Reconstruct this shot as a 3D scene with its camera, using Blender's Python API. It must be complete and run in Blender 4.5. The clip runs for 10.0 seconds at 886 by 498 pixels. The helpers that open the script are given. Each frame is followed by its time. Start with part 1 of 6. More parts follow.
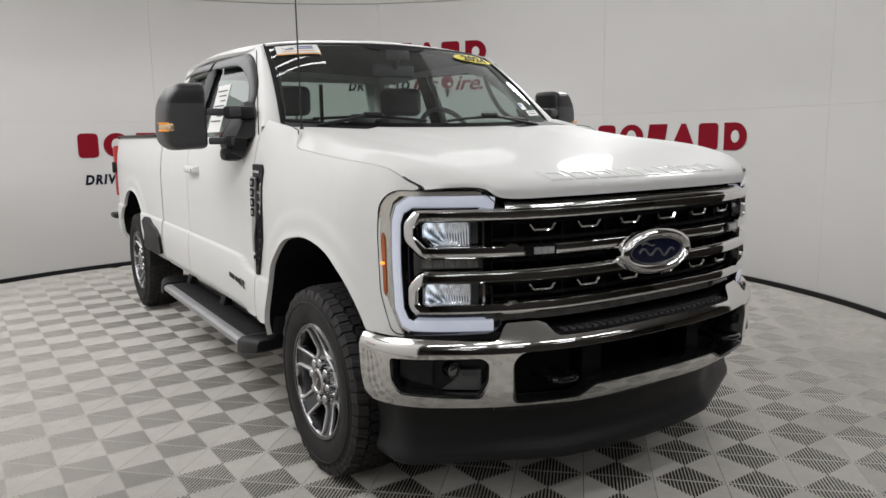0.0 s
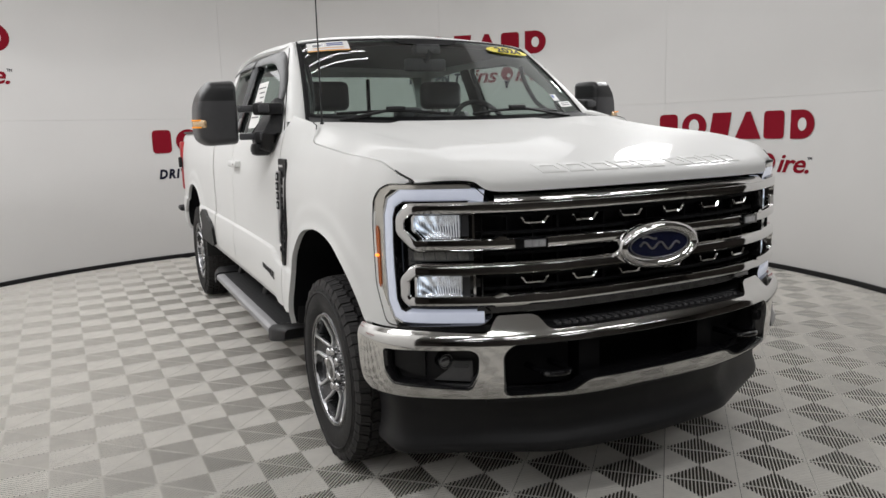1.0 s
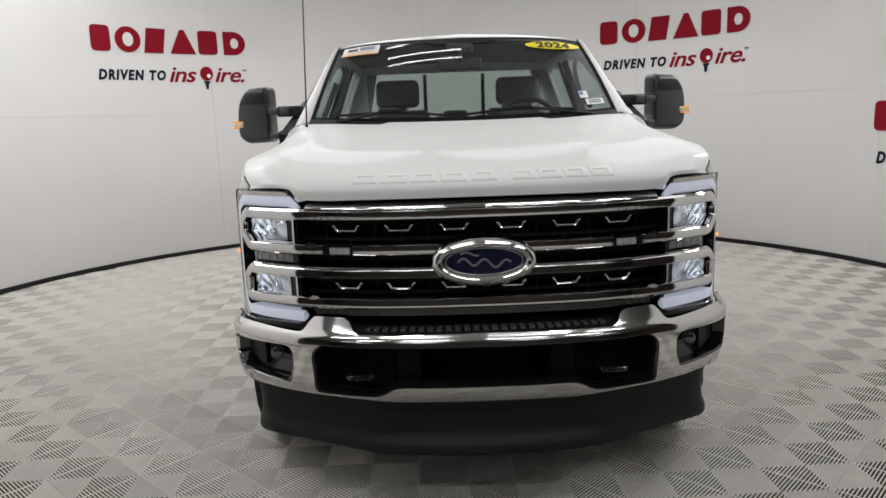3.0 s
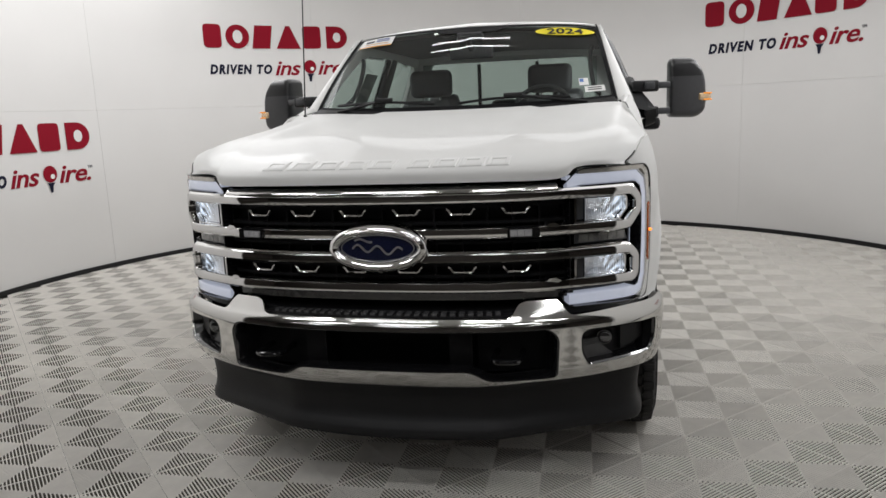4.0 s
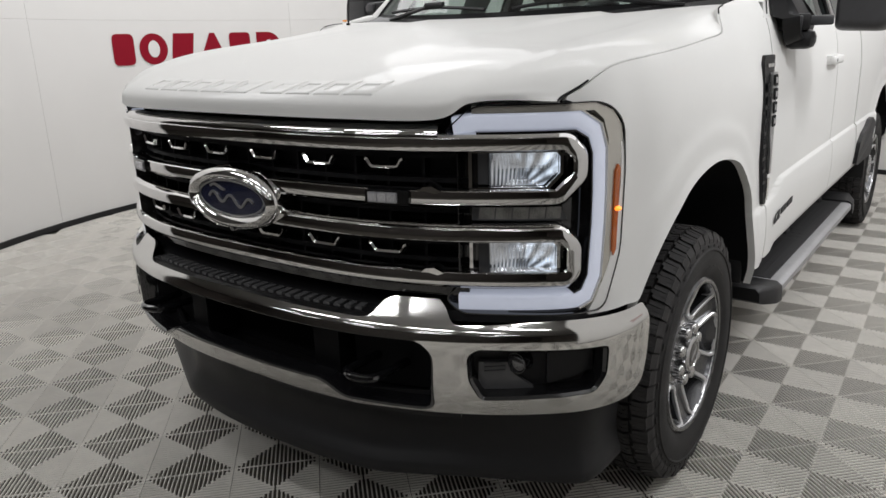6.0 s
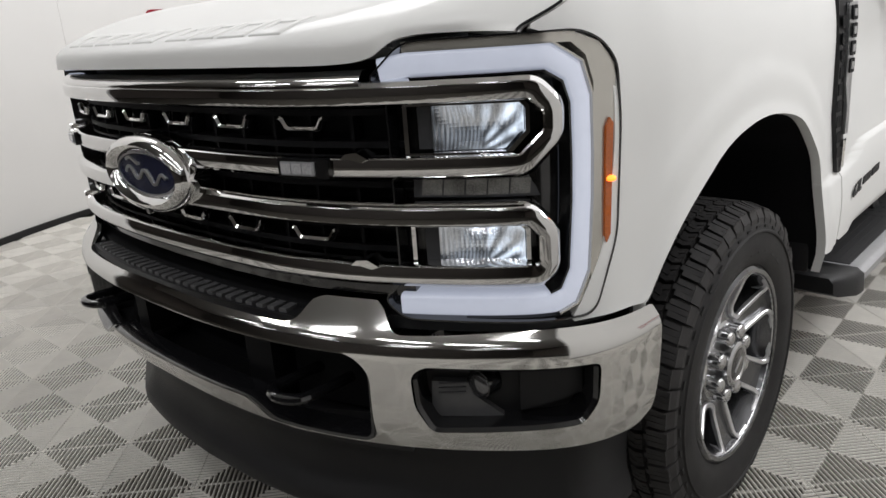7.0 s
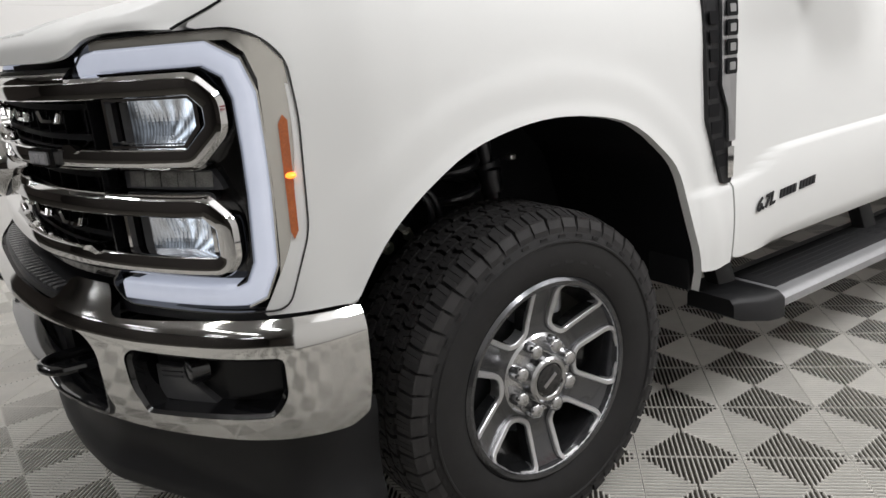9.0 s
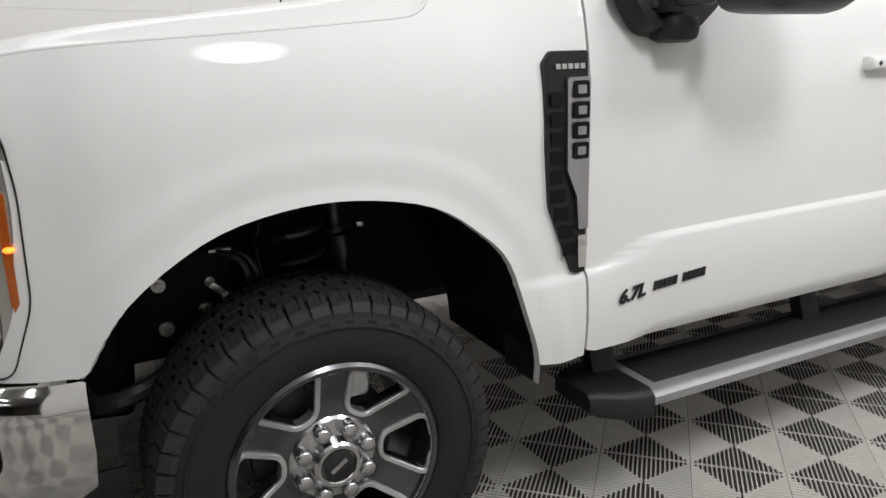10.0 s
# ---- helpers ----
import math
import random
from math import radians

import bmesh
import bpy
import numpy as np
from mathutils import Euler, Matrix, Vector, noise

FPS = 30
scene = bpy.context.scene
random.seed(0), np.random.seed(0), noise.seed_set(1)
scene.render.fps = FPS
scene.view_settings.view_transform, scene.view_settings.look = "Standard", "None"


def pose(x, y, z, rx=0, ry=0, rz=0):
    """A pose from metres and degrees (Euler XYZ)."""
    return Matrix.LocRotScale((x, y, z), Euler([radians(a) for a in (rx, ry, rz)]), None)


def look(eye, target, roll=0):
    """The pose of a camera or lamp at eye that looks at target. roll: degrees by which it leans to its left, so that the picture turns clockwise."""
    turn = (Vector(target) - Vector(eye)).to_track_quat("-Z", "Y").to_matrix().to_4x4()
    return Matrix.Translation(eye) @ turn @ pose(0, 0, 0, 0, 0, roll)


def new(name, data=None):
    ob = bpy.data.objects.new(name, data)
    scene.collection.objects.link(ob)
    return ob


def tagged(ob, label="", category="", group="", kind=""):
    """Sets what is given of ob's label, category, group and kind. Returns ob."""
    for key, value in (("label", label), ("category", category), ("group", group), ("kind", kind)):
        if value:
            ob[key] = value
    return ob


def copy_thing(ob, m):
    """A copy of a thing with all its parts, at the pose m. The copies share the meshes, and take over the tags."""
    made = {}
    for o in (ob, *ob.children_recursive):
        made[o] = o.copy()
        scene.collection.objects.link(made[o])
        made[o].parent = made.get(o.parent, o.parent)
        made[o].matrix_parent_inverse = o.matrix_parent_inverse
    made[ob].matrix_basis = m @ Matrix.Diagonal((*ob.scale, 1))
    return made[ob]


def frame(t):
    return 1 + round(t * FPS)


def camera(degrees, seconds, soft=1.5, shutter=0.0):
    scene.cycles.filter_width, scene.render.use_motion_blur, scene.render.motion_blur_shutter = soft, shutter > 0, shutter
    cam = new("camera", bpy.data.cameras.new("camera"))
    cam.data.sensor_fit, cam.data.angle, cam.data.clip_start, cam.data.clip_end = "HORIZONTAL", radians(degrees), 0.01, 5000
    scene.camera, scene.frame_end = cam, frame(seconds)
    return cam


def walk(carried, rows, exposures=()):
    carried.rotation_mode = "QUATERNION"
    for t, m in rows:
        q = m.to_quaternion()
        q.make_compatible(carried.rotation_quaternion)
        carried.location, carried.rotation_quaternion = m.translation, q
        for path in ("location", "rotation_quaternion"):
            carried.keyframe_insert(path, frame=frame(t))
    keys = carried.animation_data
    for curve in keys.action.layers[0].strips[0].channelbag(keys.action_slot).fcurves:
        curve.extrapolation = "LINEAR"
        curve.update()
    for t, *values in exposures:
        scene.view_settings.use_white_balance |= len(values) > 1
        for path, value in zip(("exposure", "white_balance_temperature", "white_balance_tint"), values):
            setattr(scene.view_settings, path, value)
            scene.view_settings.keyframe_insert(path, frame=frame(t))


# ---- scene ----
cam = camera(62.6, 10.0)
PATH = [
    (0, (-2.169, -2.836, 1.455), (-1.103, -1.172, 1.145), -0.9),
    (0.5, (-2.14, -2.844, 1.456), (-1.145, -1.138, 1.137), -1.3),
    (1, (-1.898, -3.024, 1.455), (-1.037, -1.248, 1.128), -1.7),
    (1.5, (-1.553, -3.165, 1.456), (-0.876, -1.312, 1.126), -1.9),
    (2, (-1.126, -3.286, 1.481), (-0.669, -1.367, 1.148), -1.9),
    (2.5, (-0.654, -3.477, 1.509), (-0.422, -1.52, 1.169), -2.0),
    (2.7, (-0.46, -3.514, 1.517), (-0.319, -1.55, 1.168), -1.9),
    (3.8, (0.658, -3.516, 1.501), (0.3, -1.583, 1.137), -2.5),
    (4, (0.83, -3.456, 1.481), (0.381, -1.542, 1.114), -2.4),
    (4.5, (1.251, -3.243, 1.484), (0.58, -1.399, 1.096), -2.1),
    (5, (1.61, -2.965, 1.485), (0.74, -1.216, 1.057), -1.5),
    (5.5, (1.665, -2.583, 1.452), (0.637, -0.938, 0.963), -1.2),
    (5.7, (1.671, -2.424, 1.448), (0.591, -0.824, 0.924), -1.2),
    (6.8, (1.652, -1.771, 1.295), (0.349, -0.37, 0.715), -3.8),
    (7, (1.628, -1.705, 1.297), (0.312, -0.324, 0.697), -4.0),
    (7.5, (1.68, -1.639, 1.269), (0.307, -0.312, 0.675), -4.9),
    (8, (1.802, -1.48, 1.212), (0.373, -0.208, 0.627), -5.2),
    (8.5, (2.002, -1.321, 1.204), (0.496, -0.134, 0.635), -5.1),
    (9, (2.194, -1.085, 1.228), (0.605, -0.008, 0.666), -4.5),
    (9.5, (2.341, -0.765, 1.286), (0.68, 0.193, 0.719), -3.0),
    (10, (2.451, -0.443, 1.349), (0.73, 0.419, 0.807), -1.2),
]
walk(cam, [(t, look(eye, target, roll)) for t, eye, target, roll in PATH],
     exposures=[(0, 0.07), (1.5, 0.10), (2.5, 0.10), (4.5, 0.06), (5.5, 0.06), (7, 0.30), (8.5, 0.42), (9.3, 0.28), (10, 0.11)])

# ---- world, lights, exposure ----
world = bpy.data.worlds.new("room_air")
scene.world = world
world.use_nodes = True
world.node_tree.nodes["Background"].inputs[0].default_value = (0.75, 0.78, 0.8, 1)
world.node_tree.nodes["Background"].inputs[1].default_value = 0.02
BOOTH = Vector((-0.23, 1.92))
WALL_R = 4.36


def area_lamp(name, x, y, z, sx, sy, watts, tint=(0.985, 0.985, 1.0)):
    data = bpy.data.lights.new(name, "AREA")
    data.shape, data.size, data.size_y, data.energy, data.color = "RECTANGLE", sx, sy, watts, tint
    ob = new(name, data)
    ob.matrix_world = pose(x, y, z)
    return ob


# a ring of round lamps over the booth; only the small pair shows in reflections
RING = [(BOOTH.x + 3.3 * math.cos(radians(k)), BOOTH.y + 3.3 * math.sin(radians(k))) for k in (-28, 5, 38, 72, 108, 142)]
for lx, ly in RING:
    # added as unseen fill, wide and dim, behind the truck; small and lower beside its driver's door
    wide, lz, watts = (1.9, 3.4, 17) if ly > 3 else (0.55, 2.98, 24)
    lamp_ = area_lamp("high_bay_lamp", lx, ly, lz, wide, wide, watts)
    lamp_.data.shape = "DISK"
    lamp_.matrix_world = look((lx, ly, lz), (BOOTH.x + (lx - BOOTH.x) * .25, BOOTH.y + (ly - BOOTH.y) * .25, 0.9))
# unseen soft panels, added to fill both sides and the left wall
area_lamp("light_panel", 2.6, 1.6, 3.92, 2.0, 5.0, 24)
area_lamp("light_panel", -3.3, 1.4, 3.88, 1.5, 5.2, 100)
for tx in (-2.6, -0.9, 0.9, 2.6):
    for ty in (-2.7, -4.4):
        area_lamp("ceiling_tube", tx, ty, 3.95, 1.25, 0.14, 10)
# rows of ceiling tubes further back in the workshop
for tx in (-4.8, -1.6, 1.6, 4.8):
    for ty in (-6.4, -8.0):
        area_lamp("ceiling_tube", tx, ty, 3.95, 1.25, 0.12, 5)
area_lamp("troffer_lamp", -0.35, 1.55, 3.80, 0.9, 0.035, 1.6)
area_lamp("troffer_lamp", -0.35, 1.72, 3.80, 0.9, 0.035, 1.6)
area_lamp("troffer_lamp", -0.35, 1.98, 3.80, 0.9, 0.035, 1.6)
area_lamp("troffer_lamp", -0.35, 2.15, 3.80, 0.9, 0.035, 1.6)
scene.view_settings.exposure = 0.0


# ---- materials ----
def material(name, colour, rough=0.5, metal=0.0, coat=0.0, grain=0.0, grain_scale=40.0, bump=0.0, bump_scale=200.0, spec=0.5,
             emit=None, power=0.0, random_tint=0.0, alpha=1.0, rough_var=0.0, transmission=0.0, coat_rough=0.03):
    m = bpy.data.materials.new(name)
    m.use_nodes = True
    nt = m.node_tree
    b = nt.nodes["Principled BSDF"]
    b.inputs["Base Color"].default_value = (*colour, 1)
    b.inputs["Roughness"].default_value = rough
    b.inputs["Metallic"].default_value = metal
    b.inputs["Coat Weight"].default_value = coat
    b.inputs["Coat Roughness"].default_value = coat_rough
    b.inputs["Specular IOR Level"].default_value = spec
    b.inputs["Transmission Weight"].default_value = transmission
    if emit:
        b.inputs["Emission Color"].default_value = (*emit, 1)
        b.inputs["Emission Strength"].default_value = power
    coord = nt.nodes.new("ShaderNodeTexCoord")
    if grain or random_tint:
        mix = nt.nodes.new("ShaderNodeMix")
        mix.data_type, mix.blend_type = "RGBA", "MULTIPLY"
        mix.inputs["Factor"].default_value = 1.0
        mix.inputs["A"].default_value = (*colour, 1)
        n1 = nt.nodes.new("ShaderNodeTexNoise")
        n1.inputs["Scale"].default_value = grain_scale
        n1.inputs["Detail"].default_value = 5
        nt.links.new(coord.outputs["Object"], n1.inputs["Vector"])
        n2 = nt.nodes.new("ShaderNodeTexNoise")
        n2.inputs["Scale"].default_value = grain_scale * 0.06
        nt.links.new(coord.outputs["Object"], n2.inputs["Vector"])
        add = nt.nodes.new("ShaderNodeMath")
        add.operation = "ADD"
        nt.links.new(n1.outputs["Fac"], add.inputs[0])
        nt.links.new(n2.outputs["Fac"], add.inputs[1])
        ramp = nt.nodes.new("ShaderNodeMapRange")
        ramp.inputs["From Min"].default_value, ramp.inputs["From Max"].default_value = 0.6, 1.4
        ramp.inputs["To Min"].default_value, ramp.inputs["To Max"].default_value = 1 - grain, 1 + grain
        nt.links.new(add.outputs[0], ramp.inputs["Value"])
        last = ramp.outputs["Result"]
        if random_tint:
            info = nt.nodes.new("ShaderNodeObjectInfo")
            geo = nt.nodes.new("ShaderNodeNewGeometry")
            mul = nt.nodes.new("ShaderNodeMath")
            mul.operation = "MULTIPLY_ADD"
            mul.inputs[1].default_value, mul.inputs[2].default_value = random_tint, 1 - random_tint / 2
            nt.links.new(info.outputs["Random"], mul.inputs[0])
            mm = nt.nodes.new("ShaderNodeMath")
            mm.operation = "MULTIPLY"
            nt.links.new(last, mm.inputs[0])
            nt.links.new(mul.outputs[0], mm.inputs[1])
            last = mm.outputs[0]
        comb = nt.nodes.new("ShaderNodeCombineColor")
        for k in range(3):
            nt.links.new(last, comb.inputs[k])
        nt.links.new(comb.outputs[0], mix.inputs["B"])
        nt.links.new(mix.outputs["Result"], b.inputs["Base Color"])
    if rough_var:
        n3 = nt.nodes.new("ShaderNodeTexNoise")
        n3.inputs["Scale"].default_value = 9
        n3.inputs["Detail"].default_value = 6
        nt.links.new(coord.outputs["Object"], n3.inputs["Vector"])
        r3 = nt.nodes.new("ShaderNodeMapRange")
        r3.inputs["From Min"].default_value, r3.inputs["From Max"].default_value = 0.35, 0.7
        r3.inputs["To Min"].default_value, r3.inputs["To Max"].default_value = rough, rough + rough_var
        nt.links.new(n3.outputs["Fac"], r3.inputs["Value"])
        nt.links.new(r3.outputs["Result"], b.inputs["Roughness"])
    if bump:
        n4 = nt.nodes.new("ShaderNodeTexNoise")
        n4.inputs["Scale"].default_value = bump_scale
        n4.inputs["Detail"].default_value = 3
        nt.links.new(coord.outputs["Object"], n4.inputs["Vector"])
        bp = nt.nodes.new("ShaderNodeBump")
        bp.inputs["Strength"].default_value = bump
        bp.inputs["Distance"].default_value = 0.002
        nt.links.new(n4.outputs["Fac"], bp.inputs["Height"])
        nt.links.new(bp.outputs["Normal"], b.inputs["Normal"])
    return m


def glass(name, tint, rough=0.0, see=0.8, gloss=1.0):
    """A thin pane: tinted see-through with a Fresnel gloss."""
    m = bpy.data.materials.new(name)
    m.use_nodes = True
    nt = m.node_tree
    nt.nodes.clear()
    out = nt.nodes.new("ShaderNodeOutputMaterial")
    clear = nt.nodes.new("ShaderNodeBsdfTransparent")
    clear.inputs[0].default_value = (*[c * see for c in tint], 1)
    shine = nt.nodes.new("ShaderNodeBsdfGlossy")
    shine.inputs["Roughness"].default_value = rough
    facing = nt.nodes.new("ShaderNodeLayerWeight")
    facing.inputs["Blend"].default_value = 0.5
    power = nt.nodes.new("ShaderNodeMath")
    power.operation = "POWER"
    power.inputs[1].default_value = 4.5
    nt.links.new(facing.outputs["Facing"], power.inputs[0])
    mul = nt.nodes.new("ShaderNodeMath")
    mul.operation = "MULTIPLY_ADD"
    mul.inputs[1].default_value, mul.inputs[2].default_value = 0.9 * gloss, 0.06 * gloss
    nt.links.new(power.outputs[0], mul.inputs[0])
    mix = nt.nodes.new("ShaderNodeMixShader")
    nt.links.new(mul.outputs[0], mix.inputs[0])
    nt.links.new(clear.outputs[0], mix.inputs[1])
    nt.links.new(shine.outputs[0], mix.inputs[2])
    nt.links.new(mix.outputs[0], out.inputs[0])
    return m


WHITE = material("white_paint", (0.78, 0.78, 0.765), 0.5, coat=0.21, coat_rough=0.06, spec=0.1, grain=0.015, grain_scale=3)
CHROME = material("chrome", (0.74, 0.735, 0.73), 0.045, 1.0)
ALUMINIUM = material("brushed_aluminium", (0.42, 0.42, 0.43), 0.5, 0.75, grain=0.08, grain_scale=60, rough_var=0.1)
# silver trim; its cream body colour stands in for a reflected pale wall
TRIMSILVER = material("trim_cream_reflection", (0.60, 0.58, 0.53), 0.18, 0.62, coat=0.6)
SATIN = material("satin_metal", (0.5, 0.5, 0.51), 0.32, 1.0, rough_var=0.1)
BLACK = material("black_plastic", (0.011, 0.011, 0.012), 0.45, spec=0.35, bump=0.15, bump_scale=900, grain=0.1)
GLOSSBLACK = material("gloss_black", (0.008, 0.008, 0.009), 0.12, coat=0.6)
# near-black of matt parts, also put in for shade in gaps and holes
DARK = material("matt_black_and_gap_shade", (0.0065, 0.0065, 0.0075), 0.6, spec=0.16)
CHASSIS = material("chassis_black", (0.022, 0.022, 0.025), 0.3, spec=0.6, bump=0.1, bump_scale=300, grain=0.2)
GREYPLASTIC = material("dark_grey_plastic", (0.045, 0.046, 0.05), 0.4, bump=0.2, bump_scale=700, grain=0.1)
MIRRORCAP = material("mirror_cap_satin_black", (0.016, 0.016, 0.017), 0.36, bump=0.15, bump_scale=600, grain=0.1)
MIRRORGREY = material("mirror_grey_plastic", (0.055, 0.055, 0.058), 0.36, bump=0.2, bump_scale=700, grain=0.1)
TREADRUBBER = material("tread_rubber", (0.021, 0.0195, 0.0195), 0.6, bump=0.25, bump_scale=400, grain=0.35, grain_scale=45, rough_var=0.15)
RUBBER = material("tyre_rubber", (0.0105, 0.0098, 0.0098), 0.66, bump=0.25, bump_scale=500, grain=0.25, grain_scale=60, rough_var=0.15)
BUMPERCHROME = material("bumper_chrome", (0.72, 0.715, 0.70), 0.085, 1.0)
HUBCHROME = material("hub_chrome", (0.56, 0.56, 0.565), 0.17, 1.0, rough_var=0.05)
MACHINED = material("machined_alloy", (0.70, 0.70, 0.71), 0.32, 0.9, rough_var=0.08)
WHEELGREY = material("painted_alloy", (0.105, 0.106, 0.112), 0.24, 0.9, coat=0.7)
SEATMAT = material("dark_leather", (0.10, 0.10, 0.105), 0.5, bump=0.2, bump_scale=300, grain=0.15)
CABINMAT = material("cabin_trim", (0.045, 0.046, 0.05), 0.6, grain=0.1)
WINDSHIELD = glass("windshield_glass", (0.88, 0.96, 0.93), see=0.78, gloss=0.7)
SIDEGLASS = glass("side_glass", (0.82, 0.95, 0.9), see=0.66, gloss=0.7)
AMBER = material("amber_lens", (0.30, 0.07, 0.012), 0.15, coat=0.8, emit=(1.0, 0.22, 0.015), power=0.06, grain=0.45, grain_scale=260)
AMBERGLOW = material("amber_bulb", (1.0, 0.35, 0.05), 0.3, emit=(1.0, 0.22, 0.02), power=1.9)
DRLGLOW = material("daylight_tube", (0.5, 0.52, 0.58), 0.25, coat=0.8, emit=(0.76, 0.82, 1.0), power=0.31, grain=0.06, grain_scale=30)
BLUE = material("blue_enamel", (0.004, 0.007, 0.035), 0.2, coat=0.4)
RED = material("red_vinyl", (0.24, 0.006, 0.018), 0.7, spec=0.12)
NAVY = material("navy_vinyl", (0.012, 0.013, 0.03), 0.7, spec=0.12)
WALLMAT = material("white_wall_panel", (0.70, 0.69, 0.675), 0.55, grain=0.025, grain_scale=2.0, bump=0.05, bump_scale=60)
SEAM = material("panel_seam", (0.36, 0.355, 0.35), 0.7)
TILEMAT = material("ribbed_floor_tile", (0.76, 0.735, 0.685), 0.42, spec=0.4, grain=0.10, grain_scale=14, random_tint=0.14, bump=0.1, rough_var=0.12)
SUBFLOOR = material("dark_subfloor", (0.085, 0.078, 0.067), 1.0, spec=0.0)
# black plastic lightened to grey in place of the light it reflects
PADPLASTIC = material("plastic_sheen_in_colour", (0.085, 0.085, 0.088), 0.27, spec=0.6, bump=0.1, bump_scale=900, grain=0.1)
DAMPLASTIC = material("dam_plastic", (0.013, 0.013, 0.014), 0.46, spec=0.3, bump=0.15, bump_scale=900, grain=0.1)
DIMWALL = material("workshop_wall", (0.145, 0.122, 0.108), 0.8, grain=0.1, grain_scale=2)
DARKWALL = material("workshop_door_wall", (0.06, 0.052, 0.046), 0.8, grain=0.1, grain_scale=2)
CEILMAT = material("ceiling_white", (0.82, 0.81, 0.79), 0.8, grain=0.03, grain_scale=3)
PAPER = material("white_paper", (0.82, 0.82, 0.8), 0.5)
YELLOW = material("yellow_vinyl", (0.85, 0.72, 0.02), 0.4)
ORANGE = material("gold_strip", (0.75, 0.36, 0.05), 0.5)
INK = material("black_ink", (0.01, 0.01, 0.012), 0.5)
REDPAINT = material("red_paint", (0.45, 0.015, 0.02), 0.35)
TREADBLACK = material("step_tread", (0.014, 0.014, 0.015), 0.75, bump=0.5, bump_scale=400)
BOLT = material("zinc_bolt", (0.55, 0.54, 0.5), 0.35, 1.0)
AMBERSTRIP = material("amber_strip", (0.8, 0.3, 0.03), 0.2, emit=(1.0, 0.35, 0.03), power=0.35)


def lamp_bowl():
    """A chrome bowl with its reflected light painted in as emission, finely ribbed and stronger towards its outer end.
    """
    m = material("lamp_bowl", (0.7, 0.72, 0.76), 0.16, 1.0)
    nt = m.node_tree
    b = nt.nodes["Principled BSDF"]
    coord = nt.nodes.new("ShaderNodeTexCoord")
    sep = nt.nodes.new("ShaderNodeSeparateXYZ")
    nt.links.new(coord.outputs["Object"], sep.inputs[0])

    def op(kind, a, b_=None, v=0.0):
        n = nt.nodes.new("ShaderNodeMath")
        n.operation = kind
        nt.links.new(a, n.inputs[0])
        if b_ is not None:
            nt.links.new(b_, n.inputs[1])
        else:
            n.inputs[1].default_value = v
        return n.outputs[0]

    def ranged(a, f0, f1, t0, t1):
        n = nt.nodes.new("ShaderNodeMapRange")
        for key, v in zip(("From Min", "From Max", "To Min", "To Max"), (f0, f1, t0, t1)):
            n.inputs[key].default_value = v
        nt.links.new(a, n.inputs["Value"])
        return n.outputs[0]
    noise = nt.nodes.new("ShaderNodeTexNoise")
    noise.inputs["Scale"].default_value, noise.inputs["Detail"].default_value = 30, 3
    nt.links.new(coord.outputs["Object"], noise.inputs["Vector"])
    ax = op("ABSOLUTE", sep.outputs[0])
    # height within either of the two chambers
    zc = op("MODULO", op("ADD", sep.outputs[2], v=-.853), v=.217)
    # glow painted as upright ribs inwards, a fan of flutes outwards
    ribs = ranged(op("SINE", op("MULTIPLY", ax, v=1150.0)), -1, 1, .14, .5)
    turn = op("ARCTAN2", op("ADD", zc, v=.012), op("ADD", ax, v=-.785))
    fan = ranged(op("SINE", op("ADD", op("MULTIPLY", turn, v=21.0), op("MULTIPLY", noise.outputs["Fac"], v=2.0))), -.8, .9, .12, .9)
    blend = ranged(op("ADD", ax, op("MULTIPLY", zc, v=.35)), .812, .820, 0, 1)
    pattern = op("ADD", op("MULTIPLY", ribs, ranged(blend, 0, 1, 1, 0)), op("MULTIPLY", fan, blend))
    edge = ranged(ax, .855, .875, 0, .9)
    glow = op("MULTIPLY", op("ADD", pattern, edge), op("MULTIPLY", ranged(ax, .735, .86, .22, 1.0), ranged(noise.outputs["Fac"], .36, .62, .32, 1.1)))
    b.inputs["Emission Color"].default_value = (.74, .85, 1.0, 1)
    nt.links.new(glow, b.inputs["Emission Strength"])
    return m


LAMPBOWL = lamp_bowl()


# ---- mesh helpers ----
def mesh_from(bm, name, mat, smooth=35.0):
    me = bpy.data.meshes.new(name)
    bm.to_mesh(me)
    bm.free()
    for m in (mat if isinstance(mat, (list, tuple)) else [mat]):
        me.materials.append(m)
    if smooth:
        me.polygons.foreach_set("use_smooth", [True] * len(me.polygons))
        me.set_sharp_from_angle(angle=radians(smooth))
    return me


def thicken(bm, t):
    """Gives an open sheet the thickness t, behind its faces."""
    bm.normal_update()
    front = bm.faces[:]
    edges = [e for e in bm.edges if e.is_boundary]
    rims = [(e.verts[0], e.verts[1], e.link_faces[0]) for e in edges]
    back = {v: bm.verts.new(v.co - v.normal * t) for v in bm.verts[:]}
    for f in front:
        bm.faces.new([back[v] for v in reversed(f.verts)])
    for a, b, f in rims:
        loop = [v for v in f.verts]
        if loop[(loop.index(a) + 1) % len(loop)] is not b:
            a, b = b, a
        bm.faces.new([b, a, back[a], back[b]])


def part(name, bm, mat, parent=None, label="", smooth=35.0, solid=0.0):
    """Links a bmesh as one mesh object under a thing or a part."""
    if solid:
        thicken(bm, solid)
    ob = new(name, mesh_from(bm, name, mat, smooth))
    if parent is not None:
        ob.parent = parent
    if label:
        ob["label"] = label
    return ob


def empty(name, parent=None):
    ob = new(name)
    ob.empty_display_size = 0.1
    if parent is not None:
        ob.parent = parent
    return ob


